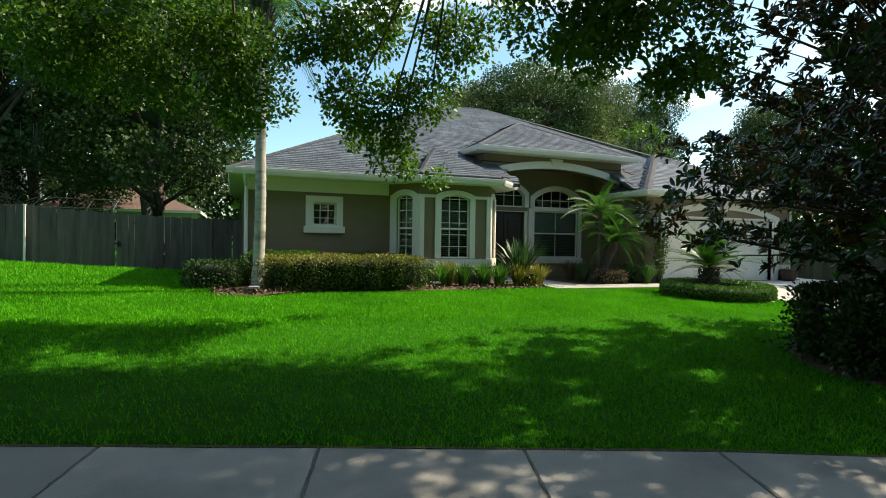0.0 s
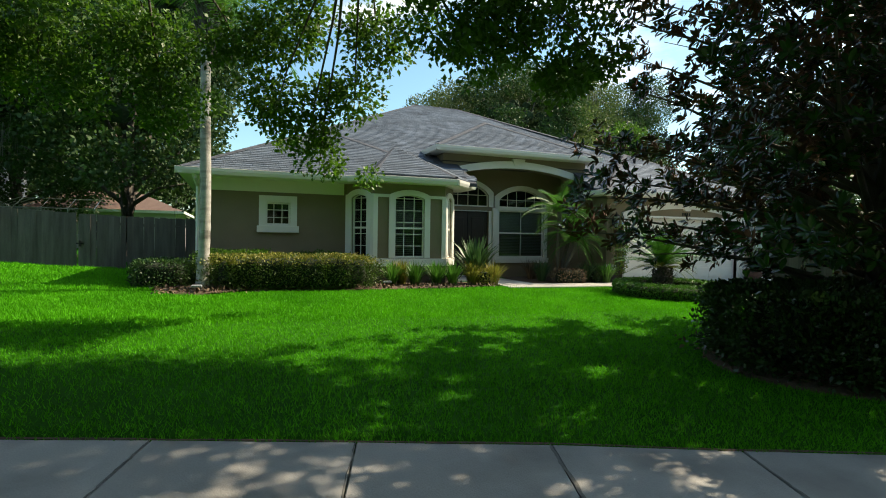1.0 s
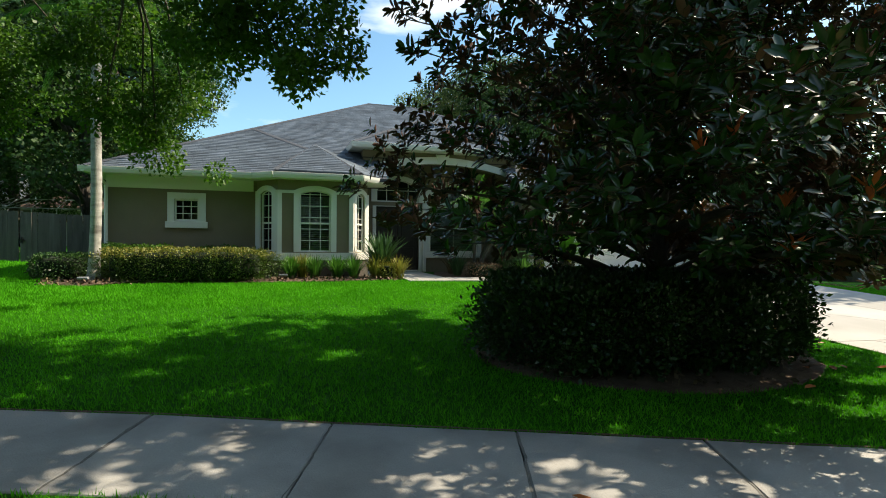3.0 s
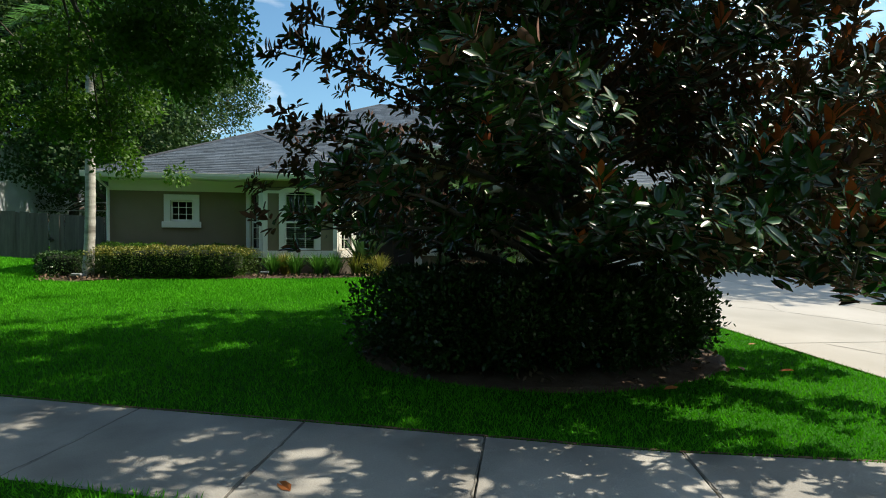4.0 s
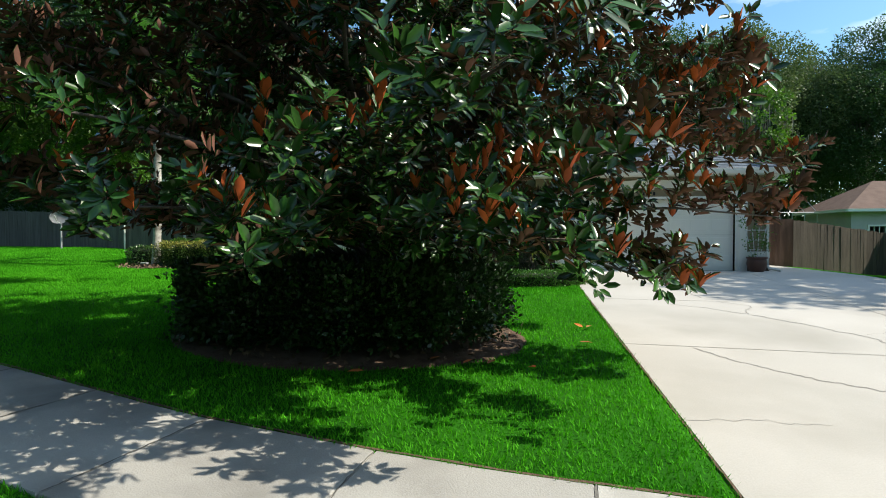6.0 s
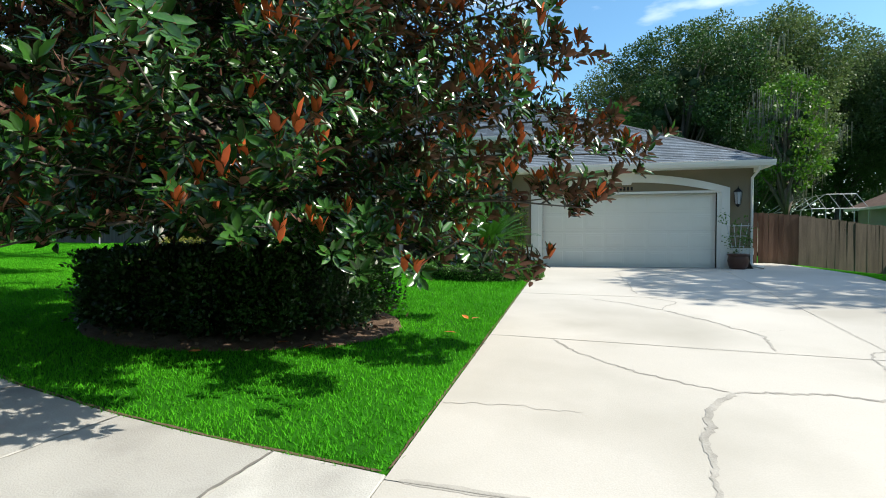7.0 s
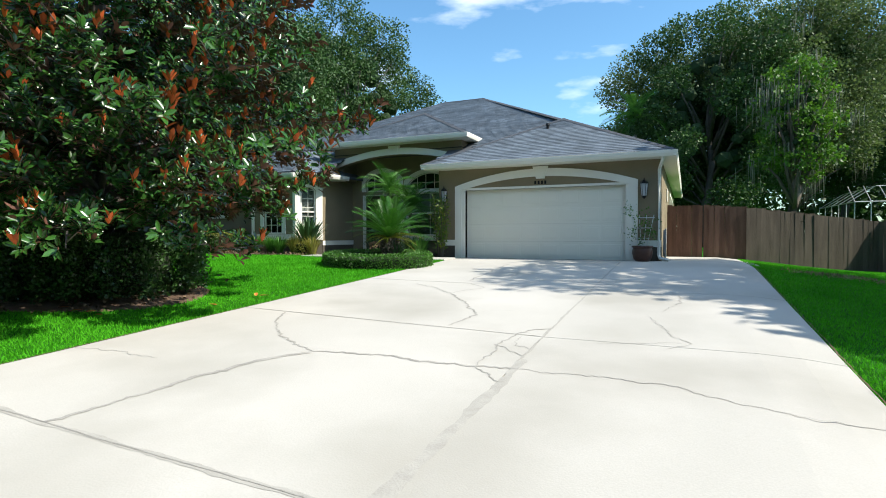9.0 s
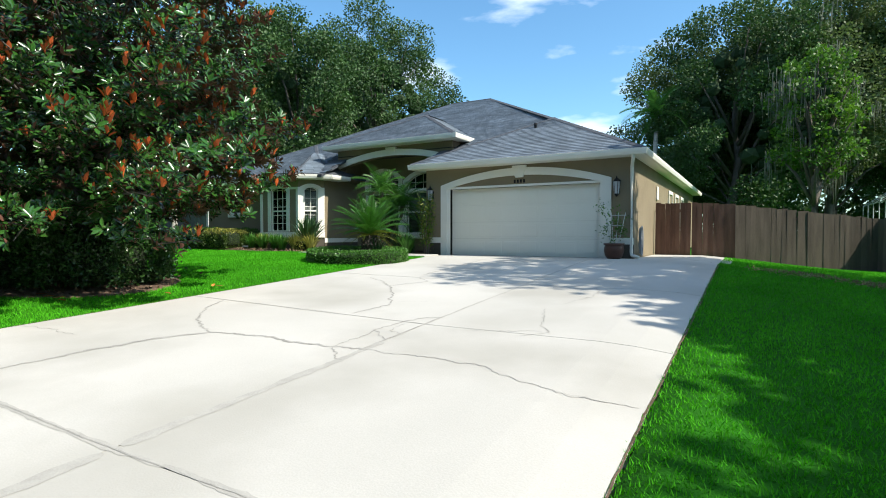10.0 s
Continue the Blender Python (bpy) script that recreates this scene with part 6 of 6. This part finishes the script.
hip_house("neighbour_house", "two-storey blue grey stucco house beyond the fence", -25, -11.5, 30.8, 42, 0.5, 7.0, 9.4, NB_GREY, NB_ROOF, [(10.6, 4.6, 1.6, 1.3), (8.4, 1.6, 1.3, 1.4), (5.0, 1.6, 1.3, 1.4)])
hip_house("neighbour_house", "low house with a brown shingle roof behind the trees", -10.8, -2.5, 39, 47, 0.5, 3.2, 5.2, NB_TAN, NB_ROOF, [(3.5, 1.2, 1.4, 1.2)])
hip_house("neighbour_house", "pale stucco house with a brown shingle roof beyond the side fence", 31.9, 44, 33, 38.5, -0.4, 2.95, 4.9, NB_TAN, NB_ROOF, [(1.0, 0.5, 0.9, 1.4)])


def screen_cage(x0, x1, y0, y1, z0, zt, peak, label):
    t = thing("screen_enclosure", (x0, y0, z0), label, "screen enclosure", "screen enclosures")
    nx, ny = 4, 5
    def bar(a, b):
        bm = bmesh.new()
        tube(bm, [a, b], [0.028, 0.028], 4)
        part("post" if a[2] != b[2] and a[:2] == b[:2] else "beam", bm, ALU, t)
    for i in range(nx + 1):
        x = x0 + (x1 - x0) * i / nx
        bar((x, y0, z0), (x, y0, zt))
        bar((x, y0, zt), (x, y0 + 1.6, peak))
    for j in range(1, ny + 1):
        y = y0 + (y1 - y0) * j / ny
        bar((x0, y, z0), (x0, y, zt))
        bar((x0, y, zt), (x0 + 1.4, y, peak))
    bar((x0, y0, zt), (x1, y0, zt))
    bar((x0, y0, zt), (x0, y1, zt))
    bar((x0, y0, z0 + 1.0), (x1, y0, z0 + 1.0))
    bar((x0 + 1.4, y0 + 1.6, peak), (x0 + 1.4, y1, peak))
    bar((x0 + 1.4, y0 + 1.6, peak), (x1, y0 + 1.6, peak))
    return t


screen_cage(28.4, 31.5, 36, 45, -0.4, 2.9, 3.9, "pool screen enclosure of white aluminium tubes")
screen_cage(-11.2, -6.2, 34.5, 38.5, 0.6, 3.0, 3.6, "dark garden screen enclosure beside the low house")

# ---- fallen leaves on lawn and paving ----
ORANGE = mat("orange fallen leaf", (0.42, 0.10, 0.02), (0.62, 0.22, 0.05), 5, 40, 0.6, 0.0, obj_var=0.3)
lm = bpy.data.meshes.new("fallen_leaf")
lm.from_pydata([(0, 0, 0), (0.05, 0.035, 0.012), (0.12, 0.03, 0.02), (0.18, 0, 0.01), (0.12, -0.03, 0.018), (0.05, -0.035, 0.01)], [], [(0, 1, 2, 3), (0, 3, 4, 5)])
lm.materials.append(ORANGE)
rl = random.Random(12)
for x, y in ((12.89, 5.25), (12.75, 5.1), (11.53, 3.12), (10.91, 3.11), (11.2, 2.9), (11.92, 2.93), (6.39, 0.87), (12.6, 4.2), (10.2, 2.4)):
    ob = new("fallen_leaf", lm)
    paved_leaf = y < float(walk_in(x))
    ob.matrix_world = pose(x, y, g(x, y) + (0.018 if paved_leaf else 0.055), rl.uniform(-15, 15), rl.uniform(-10, 10), rl.uniform(0, 360))
    tagged(ob, "curled orange magnolia leaf fallen on the ground", "leaf", "fallen leaves")

# worn straw patches in the side lawn
pr = np.random.default_rng(15)
pp = np.concatenate([pr.normal((22.6, 12.6), (0.5, 0.28), (700, 2)), pr.normal((23.9, 12.2), (0.35, 0.22), (450, 2))])
v, f = leaves_at(pr, np.stack([pp[:, 0], pp[:, 1], gz(pp[:, 0], pp[:, 1]) + 0.03], 1), 0.07, 0.02, 0.25)
STRAW = mat("dry straw grass", (0.20, 0.14, 0.07), (0.36, 0.28, 0.15), 5, 40, 0.9, 0.0, island=0.3)
tagged(raw("dry_grass", v, f, STRAW), "patch of dry straw-coloured grass in the side lawn", "grass", kind="stuff")


# ---- grass ----
rng = np.random.default_rng(7)


def blades(n, x0, x1, y0, y1, L, W):
    p = np.stack([rng.uniform(x0, x1, n), rng.uniform(y0, y1, n)], 1)
    o = p[:, 1] - walk_in(p[:, 0])
    on_drive = (p[:, 0] > 13.20) & (p[:, 0] < 21.05) & (p[:, 1] < 17.3)
    bed = (np.hypot((p[:, 0] - 9.45) / 2.45, (p[:, 1] - 4.25) / 1.74) < 1) | ((p[:, 1] > np.interp(p[:, 0], [-0.4, 0.4, 1.2, 4.5, 8, 13], [12.3, 11.7, 12.0, 12.15, 12.45, 12.1])) & (p[:, 0] > -0.4) & (p[:, 0] < 13.3)) | ((p[:, 0] > -0.1) & (p[:, 1] > 12.6) & (p[:, 0] < 19.3))
    keep = ((o > -0.02) | ((o < -1.36) & (o > -3.2))) & ~on_drive & ~bed
    # turf worn thin under the street tree
    worn = np.clip(1.15 - np.hypot((p[:, 0] + 1.2) / 4.2, (o - 1.0) / 1.9), 0, 1)
    keep &= rng.random(n) > 0.7 * worn
    p = p[keep]
    n = len(p)
    z = gz(p[:, 0], p[:, 1]) + bumpy(p[:, 0], p[:, 1])
    b = np.stack([p[:, 0], p[:, 1], z - 0.005], 1)
    a = rng.uniform(0, 2 * math.pi, n)
    s = np.stack([np.cos(a), np.sin(a), np.zeros(n)], 1) * (W * rng.uniform(0.6, 1.3, n))[:, None]
    tilt = rng.normal(size=(n, 2)) * 0.55
    d = np.stack([tilt[:, 0], tilt[:, 1], np.ones(n)], 1)
    d *= (L * rng.uniform(0.5, 1.25, n))[:, None] / np.linalg.norm(d, axis=1, keepdims=True)
    return np.stack([b - s, b + s, b + d], 1).reshape(-1, 3)


G = np.concatenate([blades(350000, -3.5, 13.2, -3, 8.5, 0.06, 0.0065), blades(170000, -8, 13.2, 8.5, 12.6, 0.065, 0.010), blades(60000, -14, 0, 12.6, 19, 0.08, 0.014), blades(120000, 21.05, 25.5, -1, 17.5, 0.055, 0.007), blades(25000, -10, -3.5, 3, 8.5, 0.08, 0.012)])
tagged(raw("grass", G, np.arange(len(G)).reshape(-1, 3), GRASS), "dense bright green lawn grass blades", "grass", kind="stuff")
